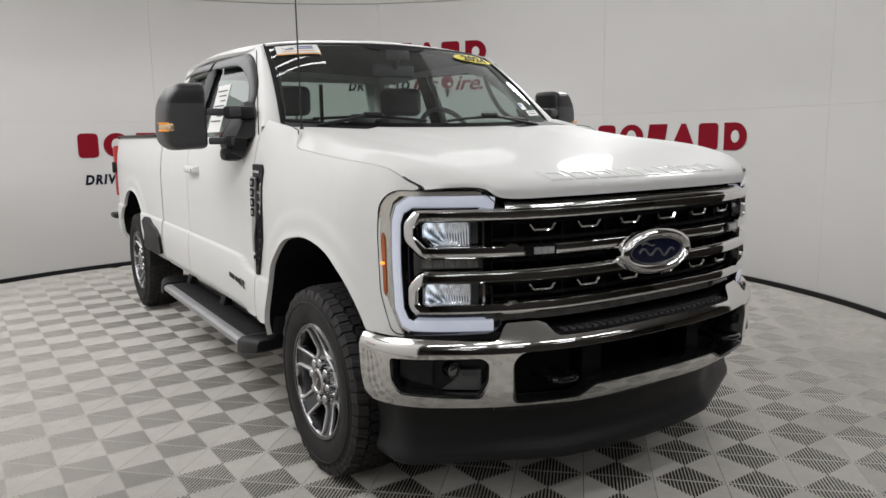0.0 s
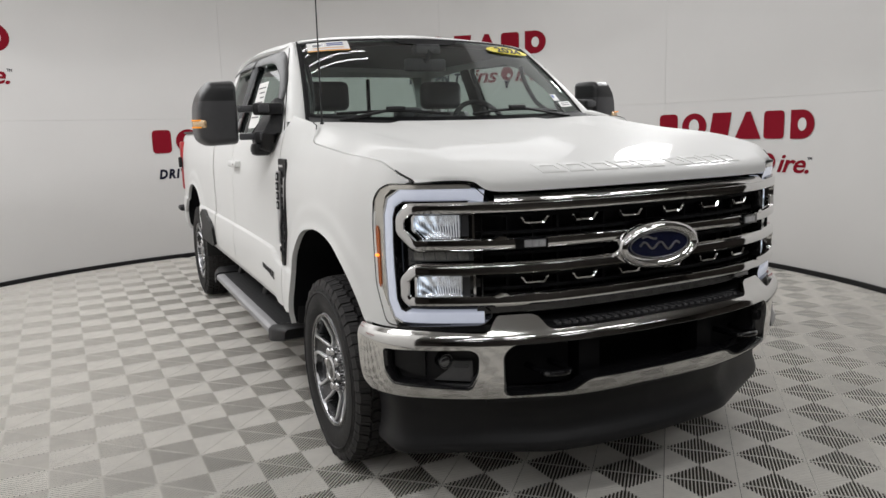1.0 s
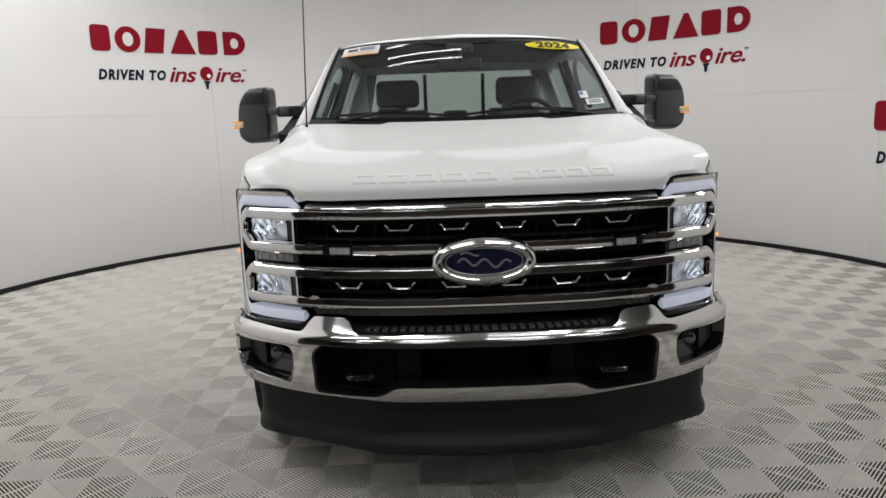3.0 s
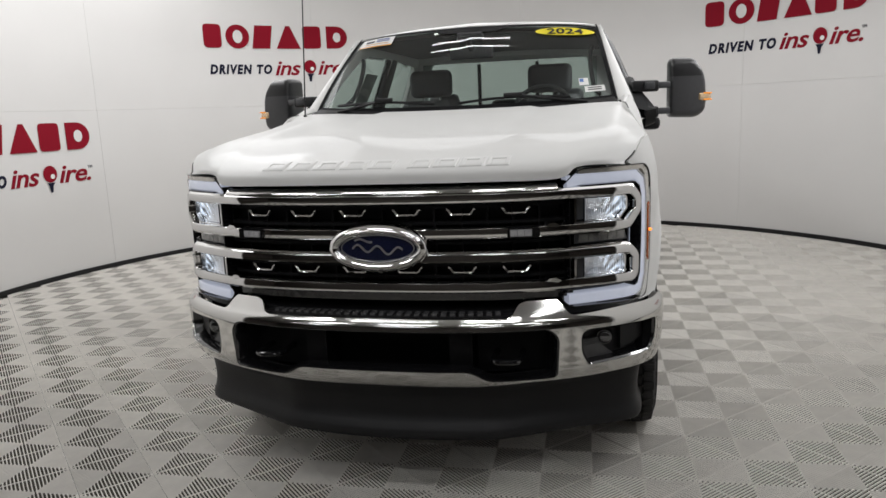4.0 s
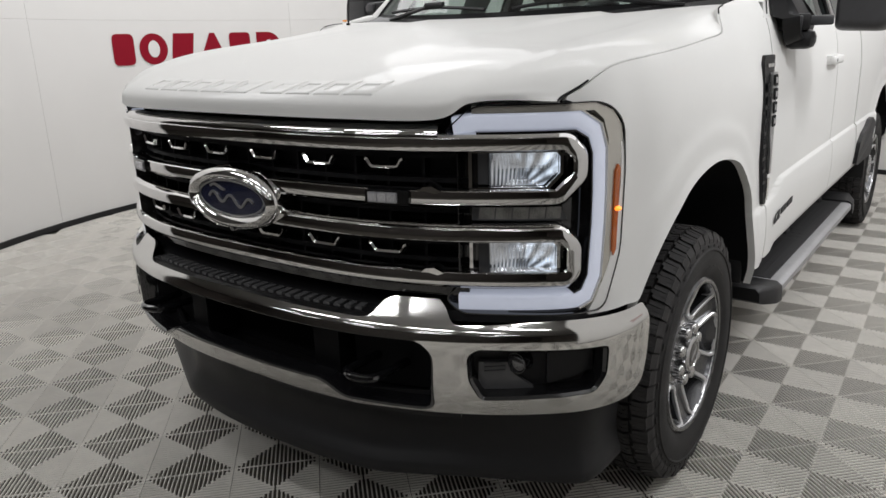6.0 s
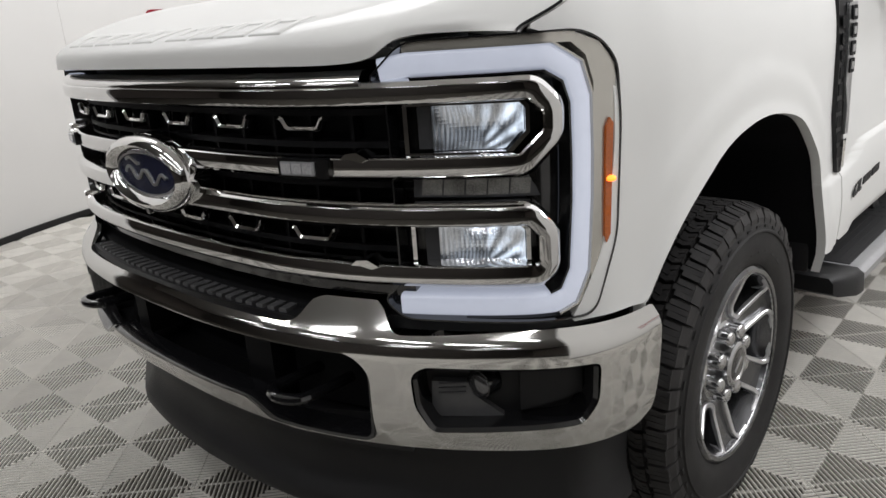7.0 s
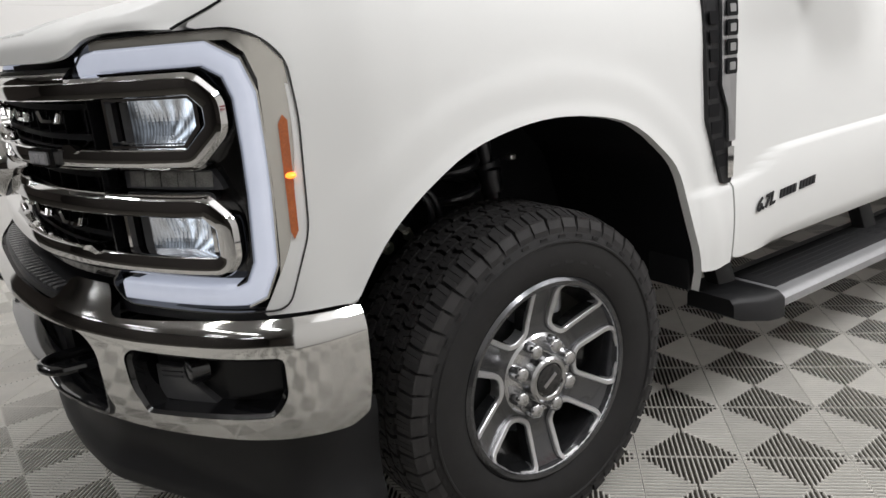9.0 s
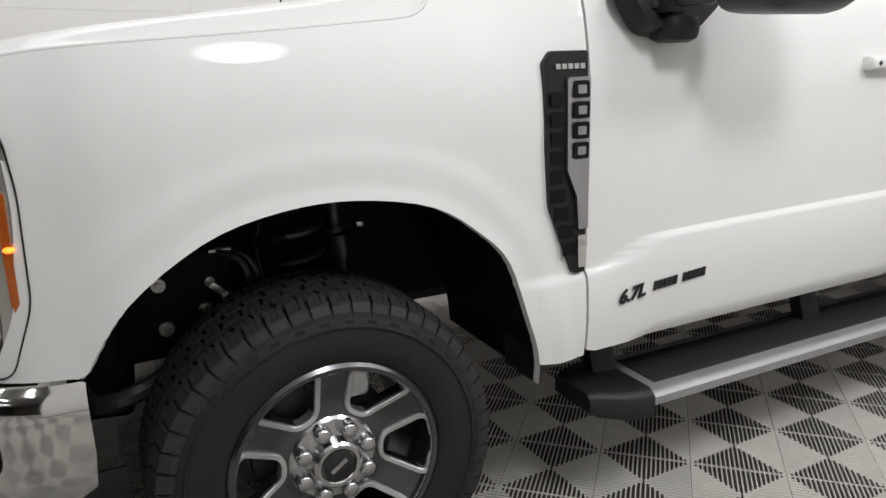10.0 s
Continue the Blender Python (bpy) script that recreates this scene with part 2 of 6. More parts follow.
def rope(bm, pts, r, n=8):
    """A round tube of radius r along points."""
    pts = [Vector(p) for p in pts]
    rows = []
    for i, p in enumerate(pts):
        t = (pts[min(i + 1, len(pts) - 1)] - pts[max(i - 1, 0)]).normalized()
        a = t.cross(Vector((.31, .2, 1))).normalized()
        b = t.cross(a)
        rows.append([p + (a * math.cos(2 * math.pi * k / n) + b * math.sin(2 * math.pi * k / n)) * r for k in range(n)])
    sheet(bm, rows, close_u=True)
    bmesh.ops.recalc_face_normals(bm, faces=bm.faces[:])


def mirrored(bm, sd):
    """Turns a mesh built for the +x side into one for side sd."""
    if sd < 0:
        bmesh.ops.scale(bm, vec=(-1, 1, 1), verts=bm.verts)
        bmesh.ops.reverse_faces(bm, faces=bm.faces)
    return bm


def curve_at(points, n=24):
    """A smooth Catmull-Rom line through points, as a dense list."""
    p = [np.array(q, float) for q in points]
    p = [2 * p[0] - p[1], *p, 2 * p[-1] - p[-2]]
    out = []
    for i in range(1, len(p) - 2):
        a, b, c, d = p[i - 1:i + 3]
        for k in range(n):
            u = k / n
            out.append(0.5 * (2 * b + (c - a) * u + (2 * a - 5 * b + 4 * c - d) * u * u + (3 * b - a - 3 * c + d) * u ** 3))
    out.append(p[-2])
    return np.array(out)


def lerp_table(x, table):
    """Smooth value at x of a table of (x, value)."""
    xs, vs = [t[0] for t in table], [t[1] for t in table]
    if x <= xs[0]:
        return vs[0]
    if x >= xs[-1]:
        return vs[-1]
    i = max(k for k in range(len(xs) - 1) if xs[k] <= x)
    h = xs[i + 1] - xs[i]
    u = (x - xs[i]) / h
    d = [(vs[k + 1] - vs[k]) / (xs[k + 1] - xs[k]) for k in range(len(xs) - 1)]

    def slope(k):
        if k == 0:
            return d[0]
        if k == len(xs) - 1:
            return d[-1]
        return 0.0 if d[k - 1] * d[k] <= 0 else 2 * d[k - 1] * d[k] / (d[k - 1] + d[k])
    m0, m1 = slope(i) * h, slope(i + 1) * h
    return (2 * u ** 3 - 3 * u * u + 1) * vs[i] + (u ** 3 - 2 * u * u + u) * m0 + (3 * u * u - 2 * u ** 3) * vs[i + 1] + (u ** 3 - u * u) * m1


def sheet(bm, rows, close_u=False, close_v=False):
    """Quads over rows of points of equal length."""
    vs = [[bm.verts.new(p) for p in row] for row in rows]
    nr, nc = len(vs), len(vs[0])
    for i in range(nr if close_v else nr - 1):
        for j in range(nc if close_u else nc - 1):
            q = [vs[i][j], vs[i][(j + 1) % nc], vs[(i + 1) % nr][(j + 1) % nc], vs[(i + 1) % nr][j]]
            if len(set(q)) == 4:
                bm.faces.new(q)
    return vs


def box(bm, c, s, bevel=0.0, rot=None, seg=2):
    """A box of size s round c, its edges rounded."""
    m = Matrix.Translation(c) @ (rot.to_4x4() if rot else Matrix.Identity(4)) @ Matrix.Diagonal((*s, 1))
    made = bmesh.ops.create_cube(bm, size=1, matrix=m)["verts"]
    if bevel:
        es = list({e for v in made for e in v.link_edges})
        bmesh.ops.bevel(bm, geom=es, offset=bevel, segments=seg, affect="EDGES", profile=0.5)
    return bm


def tube(bm, a, b, r0, r1=None, n=16, caps=True):
    a, b = Vector(a), Vector(b)
    m = Matrix.Translation((a + b) / 2) @ (b - a).to_track_quat("Z", "Y").to_matrix().to_4x4()
    bmesh.ops.create_cone(bm, cap_ends=caps, segments=n, radius1=r0, radius2=r0 if r1 is None else r1, depth=(b - a).length, matrix=m)
    return bm


def lathe(bm, profile, n, place, arc=(0.0, 360.0)):
    """Turns (radius, along) pairs round the x axis and moves them by place."""
    rows = []
    for k in range(n):
        a = radians(arc[0] + (arc[1] - arc[0]) * k / n)
        rows.append([place @ Vector((h, r * math.cos(a), r * math.sin(a))) for r, h in profile])
    sheet(bm, rows, close_v=True)
    return bm


def sd_polygon(p, poly):
    """Signed distance from p to a closed polygon, below 0 inside."""
    d, s = 1e9, 1.0
    n = len(poly)
    for i in range(n):
        ax, ay = poly[i]
        bx, by = poly[i - 1]
        ex, ey, wx, wy = bx - ax, by - ay, p[0] - ax, p[1] - ay
        t = max(0.0, min(1.0, (wx * ex + wy * ey) / (ex * ex + ey * ey)))
        dx, dy = wx - ex * t, wy - ey * t
        d = min(d, dx * dx + dy * dy)
        c1, c2, c3 = p[1] >= ay, p[1] < by, ex * wy > ey * wx
        if (c1 and c2 and c3) or not (c1 or c2 or c3):
            s = -s
    return s * math.sqrt(d)


def holed(bm, us, vs, place, cut):
    """A grid over us x vs, placed by place(u, v), clipped to where cut(u, v) > 0, with a clean edge along cut = 0."""
    val = [[cut(u, v) for v in vs] for u in us]
    made = {}

    def corner(i, j):
        if (i, j) not in made:
            made[i, j] = bm.verts.new(place(us[i], vs[j]))
        return made[i, j]

    def cross(p, q):
        key = (p, q) if p < q else (q, p)
        if key not in made:
            (i0, j0), (i1, j1) = key
            a, b, fa = 0.0, 1.0, val[i0][j0]
            for _ in range(9):
                m = (a + b) / 2
                f = cut(us[i0] + (us[i1] - us[i0]) * m, vs[j0] + (vs[j1] - vs[j0]) * m)
                if (f > 0) == (fa > 0):
                    a = m
                else:
                    b = m
            m = min(.97, max(.03, (a + b) / 2))
            made[key] = bm.verts.new(place(us[i0] + (us[i1] - us[i0]) * m, vs[j0] + (vs[j1] - vs[j0]) * m))
        return made[key]
    for i in range(len(us) - 1):
        for j in range(len(vs) - 1):
            ring = [(i, j), (i + 1, j), (i + 1, j + 1), (i, j + 1)]
            ins = [val[a][b] > 0 for a, b in ring]
            if not any(ins):
                continue
            poly = []
            for k in range(4):
                if ins[k]:
                    poly.append(corner(*ring[k]))
                if ins[k] != ins[(k + 1) % 4]:
                    poly.append(cross(ring[k], ring[(k + 1) % 4]))
            if len(poly) > 2:
                bm.faces.new(poly)
    return bm


def span(a, b, n):
    return [a + (b - a) * k / n for k in range(n + 1)]


class Curtain:
    """A vertical front surface over a plan curve for x >= 0, mirrored for s < 0: point(s, z, d) lies d in front of it."""

    def __init__(self, plan):
        self.c = curve_at(plan, 30)
        self.s = np.concatenate([[0], np.cumsum(np.hypot(*np.diff(self.c, axis=0).T))])

    def point(self, s, z, d=0.0):
        a = abs(s)
        x, y = np.interp(a, self.s, self.c[:, 0]), np.interp(a, self.s, self.c[:, 1])
        e = 0.012
        tx = np.interp(a + e, self.s, self.c[:, 0]) - np.interp(max(a - e, 0), self.s, self.c[:, 0])
        ty = np.interp(a + e, self.s, self.c[:, 1]) - np.interp(max(a - e, 0), self.s, self.c[:, 1])
        ln = math.hypot(tx, ty) or 1.0
        x, y = x + d * ty / ln, y - d * tx / ln
        return Vector((x if s >= 0 else -x, y, z))


FRONT = Curtain([(0, -.94), (.2, -.935), (.4, -.918), (.55, -.885), (.66, -.845), (.76, -.795), (.85, -.74), (.91, -.69), (.95, -.63),
                 (.972, -.57), (.985, -.50), (.99, -.4)])
BUMP = Curtain([(0, -1.0), (.2, -.995), (.4, -.972), (.55, -.935), (.66, -.892), (.76, -.84), (.85, -.78), (.93, -.715), (.985, -.645),
                (1.015, -.57), (1.025, -.49), (1.025, -.4)])


DAM = Curtain([(0, -.940), (.2, -.932), (.36, -.910), (.43, -.893), (.48, -.870), (.53, -.845), (.70, -.757), (.86, -.674), (.915, -.638), (.938, -.605),
               (.948, -.56), (.95, -.50), (.95, -.44)])


def plate(bm, cur, outline, d0, d1, step=0.04):
    """A solid slab of that (s, z) outline on a curtain, from depth d0 to d1."""
    flat = bmesh.new()
    face = flat.faces.new([flat.verts.new((s, z, 0)) for s, z in outline])
    lo, hi = min(p[0] for p in outline), max(p[0] for p in outline)
    k = math.floor(lo / step) * step
    while k < hi:
        bmesh.ops.bisect_plane(flat, geom=flat.verts[:] + flat.edges[:] + flat.faces[:], plane_co=(k, 0, 0), plane_no=(1, 0, 0))
        k += step
    top = bmesh.ops.extrude_face_region(flat, geom=flat.faces[:])
    for v in top["geom"]:
        if isinstance(v, bmesh.types.BMVert):
            v.co.z = 1
    for v in flat.verts:
        v.co = cur.point(v.co.x, v.co.y, d1 if v.co.z > 0.5 else d0)
    bmesh.ops.recalc_face_normals(flat, faces=flat.faces[:])
    me = bpy.data.meshes.new("scratch")
    flat.to_mesh(me)
    flat.free()
    bm.from_mesh(me)
    bpy.data.meshes.remove(me)
    return bm


def sweep(bm, cur, path, profile, closed=False, fine=0.03, tilt=0.0):
    """Sweeps a cross-section of (across, depth) pairs along an (s, z) path on a curtain; tilt turns its front towards the ground."""
    pts = [Vector((p[0], p[1])) for p in path]
    dense = []
    n = len(pts)
    for i in range(n if closed else n - 1):
        a, b = pts[i], pts[(i + 1) % n]
        k = max(1, int((b - a).length / fine))
        dense += [a.lerp(b, j / k) for j in range(k)]
    if not closed:
        dense.append(pts[-1])
    m = len(dense)
    rows = []
    for i, p in enumerate(dense):
        a = dense[i - 1] if closed or i else p
        b = dense[(i + 1) % m] if closed or i < m - 1 else p
        t1, t2 = (p - a), (b - p)
        t1 = t1.normalized() if t1.length else t2.normalized()
        t2 = t2.normalized() if t2.length else t1
        t = (t1 + t2).normalized()
        nrm = Vector((-t.y, t.x))
        mitre = 1 / max(0.6, nrm.dot(Vector((-t1.y, t1.x))))
        rows.append([cur.point(p.x + nrm.x * w * mitre, p.y + nrm.y * w * mitre, d + (tilt * nrm.y * w if d > 0 else 0)) for w, d in profile])
    vs = sheet(bm, rows, close_u=True, close_v=closed)
    if not closed:
        bm.faces.new(vs[0])
        bm.faces.new(vs[-1][::-1])
    bmesh.ops.recalc_face_normals(bm, faces=bm.faces[:])
    return bm


def rounded(outline, r, n=4):
    """The outline with its corners rounded by r."""
    out = []
    m = len(outline)
    for i in range(m):
        p, a, b = Vector(outline[i]), Vector(outline[i - 1]), Vector(outline[(i + 1) % m])
        ra = min(r, (a - p).length * 0.45, (b - p).length * 0.45)
        p0, p1 = p + (a - p).normalized() * ra, p + (b - p).normalized() * ra
        for k in range(n + 1):
            u = k / n
            q = (1 - u) ** 2 * p0 + 2 * u * (1 - u) * p + u * u * p1
            out.append((q.x, q.y))
    return out


def lettering(name, text, size, mat, place, parent=None, depth=0.002, spacing=1.0, shear=0.0, align="CENTER", bold=0.0):
    """Built-in-font words as a mesh. place maps a flat (x, y, depth) to the world."""
    cu = bpy.data.curves.new(name, "FONT")
    cu.body, cu.size, cu.extrude, cu.space_character, cu.shear, cu.align_x = text, size, depth, spacing, shear, align
    cu.resolution_u, cu.offset = 3, bold
    tmp = bpy.data.objects.new(name, cu)
    scene.collection.objects.link(tmp)
    me = bpy.data.meshes.new_from_object(tmp.evaluated_get(bpy.context.evaluated_depsgraph_get()))
    bpy.data.objects.remove(tmp)
    bm = bmesh.new()
    bm.from_mesh(me)
    bmesh.ops.remove_doubles(bm, verts=bm.verts[:], dist=1e-6)
    left = set(bm.verts)
    while left:
        # every glyph is a piece of its own
        stack, piece = [left.pop()], set()
        while stack:
            v = stack.pop()
            piece.add(v)
            for e in v.link_edges:
                o = e.other_vert(v)
                if o in left:
                    left.discard(o)
                    stack.append(o)
        order = sorted(piece, key=lambda v: v.index)
        index = {v: i for i, v in enumerate(order)}
        faces = {f for v in piece for f in v.link_faces}
        glyph = bpy.data.meshes.new(name)
        glyph.from_pydata([place(v.co.x, v.co.y, v.co.z) for v in order], [], [[index[v] for v in f.verts] for f in sorted(faces, key=lambda f: f.index)])
        glyph.materials.append(mat)
        new(name, glyph).parent = parent
    bm.free()


# ---- the booth ----
def wall_point(deg, z, inset=0.0):
    a = radians(deg)
    return Vector((BOOTH.x + (WALL_R - inset) * math.cos(a), BOOTH.y + (WALL_R - inset) * math.sin(a), z))


def wall_segment(name, a0, a1, z0, z1, thick, mat, inset=0.0, label="", parent=None):
    bm = bmesh.new()
    rows = []
    for a in span(a0, a1, max(2, int(abs(a1 - a0) / 1.5))):
        rows.append([wall_point(a, z, i) for z, i in ((z0, inset), (z1, inset), (z1, inset - thick), (z0, inset - thick))])
    vs = sheet(bm, rows, close_u=True)
    bm.faces.new(vs[0][::-1])
    bm.faces.new(vs[-1])
    bmesh.ops.recalc_face_normals(bm, faces=bm.faces[:])
    return part(name, bm, mat, parent, label)


booth = tagged(empty("wall_booth"), "curved white panelled photo booth wall with thin seams", "wall", kind="structure")
EDGES = [-50.0, -17.0, 17.8, 55.0, 90.9, 126.5, 162.0, 197.5, 238.0]
for a0_, a1_ in zip(EDGES, EDGES[1:]):
    wall_segment("panel", a0_ + 0.012, a1_ - 0.012, 0.0, 1.655, 0.05, WALLMAT, parent=booth)
    wall_segment("panel", a0_ + 0.012, a1_ - 0.012, 1.6562, 3.07, 0.05, WALLMAT, parent=booth)
    wall_segment("panel", a0_ + 0.012, a1_ - 0.012, 3.078, 3.9, 0.05, WALLMAT, parent=booth)
wall_segment("backing", EDGES[0], EDGES[-1], 0.0, 3.9, 0.02, SEAM, inset=-0.051, parent=booth)
base = tagged(wall_segment("baseboard", EDGES[0], EDGES[-1], 0.0, 0.045, 0.02, BLACK, inset=0.02), "thin black skirting at the wall foot", "skirting", kind="structure")


def sign(mid, z):
    """One red word-mark of plain blocks over a slogan."""
    def on(x, y, d):
        return wall_point(mid - math.degrees(x / WALL_R), z + y, 0.003 + d)
    thing = tagged(empty("wall_sign"), "red block mark above a navy and red slogan on the wall", "wall sign", group="signs round the booth wall")
    turn = [2 * math.pi * k / 26 for k in range(26)]
    blocks = [
        rounded([(-.87, 0), (-.66, 0), (-.66, .27), (-.87, .27)], .05, 3),
        [(-.47 + .14 * math.cos(a), .135 + .138 * math.sin(a)) for a in turn],
        [(-.30, 0), (-.09, 0), (-.05, .27), (-.26, .27)],
        [(-.01, 0), (.28, 0), (.16, .27), (.11, .27)],
        rounded([(.31, 0), (.53, 0), (.53, .27), (.31, .27)], .04, 3),
        [(.60, 0)] + [(.72 + .135 * math.sin(a), .135 - .135 * math.cos(a)) for a in span(0, math.pi, 12)] + [(.60, .27)],
    ]
    holes = {1: .075, 5: .06}
    for k, out in enumerate(blocks):
        bm = bmesh.new()
        f = bm.faces.new([bm.verts.new(on(x * 1.045, y, 0.002)) for x, y in out])
        ext = bmesh.ops.extrude_face_region(bm, geom=[f])
        bmesh.ops.recalc_face_normals(bm, faces=bm.faces[:])
        for v in [g for g in ext["geom"] if isinstance(g, bmesh.types.BMVert)]:
            v.co += (BOOTH.to_3d() + Vector((0, 0, v.co.z)) - v.co).normalized() * 0.002
        part("block", bm, RED, thing, "red block shape", smooth=0)
        if k in holes:
            cx_ = (min(p[0] for p in out) + max(p[0] for p in out)) / 2 * 1.045
            bm = bmesh.new()
            bm.faces.new([bm.verts.new(on(cx_ + holes[k] * .8 * math.cos(a), .135 + holes[k] * math.sin(a), .0075)) for a in turn])
            part("inlay", bm, WALLMAT, thing, smooth=0)
    lettering("letter", "DRIVEN TO", .145, NAVY, lambda x, y, d: on(x * .86 - .865, y - .295, d), thing, bold=.007, spacing=1.24, shear=.2, align="LEFT")
    lettering("letter", "ins", .25, RED, lambda x, y, d: on(x * 1.2 - .065, y - .315, d), thing, bold=.004, shear=.3, align="LEFT", spacing=.95)
    lettering("letter", "ire.", .25, RED, lambda x, y, d: on(x * 1.22 + .480, y - .315, d), thing, bold=.004, shear=.3, align="LEFT", spacing=.95)
    lettering("letter", "TM", .04, NAVY, lambda x, y, d: on(x + .83, y - .195, d), thing, align="LEFT")
    bm = bmesh.new()
    bm.faces.new([bm.verts.new(on(.395 + .078 * math.cos(2 * math.pi * k / 24), -.22 + .082 * math.sin(2 * math.pi * k / 24), .004)) for k in range(24)])
    part("disc", bm, RED, thing, smooth=0)
    bm = bmesh.new()
    bm.faces.new([bm.verts.new(on(.420 + .024 * math.cos(2 * math.pi * k / 16), -.245 + .024 * math.sin(2 * math.pi * k / 16), .0055)) for k in range(16)])
    part("ball", bm, PAPER, thing, smooth=0)
    bm = bmesh.new()
    bm.faces.new([bm.verts.new(on(x, y, .0045)) for x, y in ((.35, -.305), (.44, -.305), (.415, -.335), (.405, -.40), (.38, -.40), (.37, -.335))])
    part("tee", bm, NAVY, thing, smooth=0)
    return thing


for mid_, z_ in ((175.4, 1.27), (132.4, 2.34), (90.4, 1.26), (49.0, 2.32), (6.6, 1.26)):
    sign(mid_, z_)

# the dim workshop round the booth, and its ceiling
for name, cx, cy, sx, sy, mat in (("wall_front", 0, -9, 18.2, .2, DARKWALL), ("wall_right", 9, .1, .2, 18, DIMWALL), ("wall_back", 0, 9.2, 18.2, .2, DIMWALL), ("wall_left", -9, .1, .2, 18, DIMWALL)):
    bm = bmesh.new()
    box(bm, (cx, cy, 2.0), (sx, sy, 4.2))
    tagged(part(name, bm, mat, smooth=0), "plain dim workshop wall beyond the booth", "wall", kind="structure")
bm = bmesh.new()
box(bm, (0, 0, 4.1), (18.4, 18.4, 0.1))
tagged(part("ceiling", bm, CEILMAT, smooth=0), "plain white workshop ceiling", "ceiling", kind="structure")

# ---- the pickup truck: it faces -y, its front axle stands over the origin ----
truck = tagged(empty("pickup_truck"), "white heavy-duty pickup truck, chrome grille, lamps lit, on ribbed tiles", "pickup truck")
REAR = 3.9
ARCH = [(-.50, .30), (-.495, .70), (-.478, .762), (-.395, .884), (-.251, .987), (-.101, 1.031), (.062, 1.038), (.244, 1.002), (.366, .924),
        (.444, .841), (.494, .695), (.527, .56), (.54, .30)]
ARCH_C = [tuple(p) for p in curve_at(ARCH, 4)]
ARCH_R = [(-y * 0.98 + REAR, z * 0.985) for y, z in reversed(ARCH_C)]


def side_x(y, z):
    """Half-width of the body side at y, z."""
    up = lerp_table(z, [(.5, 1.0), (.75, 1.02), (1.0, 1.022), (1.2, 1.02), (1.32, 1.008), (1.40, .992), (1.46, .972), (1.52, .938), (1.57, .90)])
    if y < .70:
        crown = lerp_table(z, [(.5, 1.0), (.75, 1.02), (1.0, 1.022), (1.14, 1.021), (1.2, 1.017), (1.25, 1.010), (1.30, .998), (1.35, .980), (1.40, .955), (1.45, .926), (1.50, .902), (1.57, .868)])
        k = min(1.0, max(0.0, (.70 - y) / .30))
        up += (crown - up) * k * k * (3 - 2 * k)
    zc = lerp_table(y, [(.70, .785), (.78, .80), (.92, .853), (2.0, .866), (4.6, .872)])
    low = lerp_table(z - zc, [(-.36, .965), (-.31, 1.005), (-.25, 1.034), (-.12, 1.042), (-.02, 1.034), (.0, 1.02)])
    k = min(1.0, max(0.0, (zc + .004 - z) / .009))
    k = k * k * (3 - 2 * k) * min(1.0, max(0.0, (y - .46) / .08))
    x = up * (1 - k) + low * k
    x -= lerp_table(-y, [(.30, 0), (.40, .010), (.50, .034), (.57, .05), (.63, .073), (.70, .12)])
    for poly, yc in ((ARCH_C, 0), (ARCH_R, REAR)):
        if abs(y - yc) < .75 and z > .5:
            d = sd_polygon((y, z), poly)
            x += .008 / (1 + math.exp((d - .105) / .011)) + .007 * math.exp(-(max(d, 0) / .02) ** 2)
    return x


def hood_line(y):
    """Height of the seam between hood and fender."""
    return lerp_table(y, [(-.72, 1.268), (-.66, 1.298), (-.60, 1.328), (-.55, 1.344), (-.44, 1.358), (-.14, 1.378), (.10, 1.396), (.24, 1.409), (.275, 1.424), (.305, 1.455), (.34, 1.484), (.42, 1.498), (.68, 1.545)])


def lamp_edge(z):
    """Where the fender meets the lamp, as y."""
    return lerp_table(z, [(.74, -.655), (.80, -.625), (.90, -.585), (1.10, -.560), (1.18, -.563), (1.23, -.60), (1.262, -.66), (1.29, -.74)])


def fender(sd):
    bm = bmesh.new()

    def cut(y, z):
        c = min(sd_polygon((y, z), ARCH_C), hood_line(y) - .003 - z, (y - lamp_edge(z)) * .9, .672 - y)
        return min(c, z - (.748 if y < 0 else lerp_table(y, [(.52, .565), (.60, .552), (.68, .555)])))
    holed(bm, span(-.76, .70, 100), span(.50, 1.57, 130), lambda y, z: Vector((side_x(y, z), y, z)), cut)
    bmesh.ops.recalc_face_normals(bm, faces=bm.faces[:])
    return part("fender", mirrored(bm, sd), WHITE, truck, solid=.02)


def panel(sd, name, y0, y1, z0, z1, poly=None, ny=34):
    bm = bmesh.new()

    def cut(y, z):
        c = min(y - y0, y1 - y, z - z0, z1(y) - z if callable(z1) else z1 - z)
        return min(c, sd_polygon((y, z), poly)) if poly else c
    top = max(z1(y0), z1(y1)) if callable(z1) else z1
    holed(bm, span(y0 - .01, y1 + .01, ny), span(z0 - .01, .775, 24) + span(.778, .884, 52) + span(.889, top + .01, 66), lambda y, z: Vector((side_x(y, z), y, z)), cut)
    bmesh.ops.recalc_face_normals(bm, faces=bm.faces[:])
    return part(name, mirrored(bm, sd), WHITE, truck, solid=.02)


doors = {}
for sd in (1, -1):
    fender(sd)
    doors[sd] = panel(sd, "front_door", .680, 1.972, .56, 1.462)
    doors[sd, "rear"] = panel(sd, "rear_door", 1.982, 2.728, .56, 1.462, ny=20)
    panel(sd, "bed_side", 2.765, 4.62, .56, 1.475, ARCH_R, ny=56)


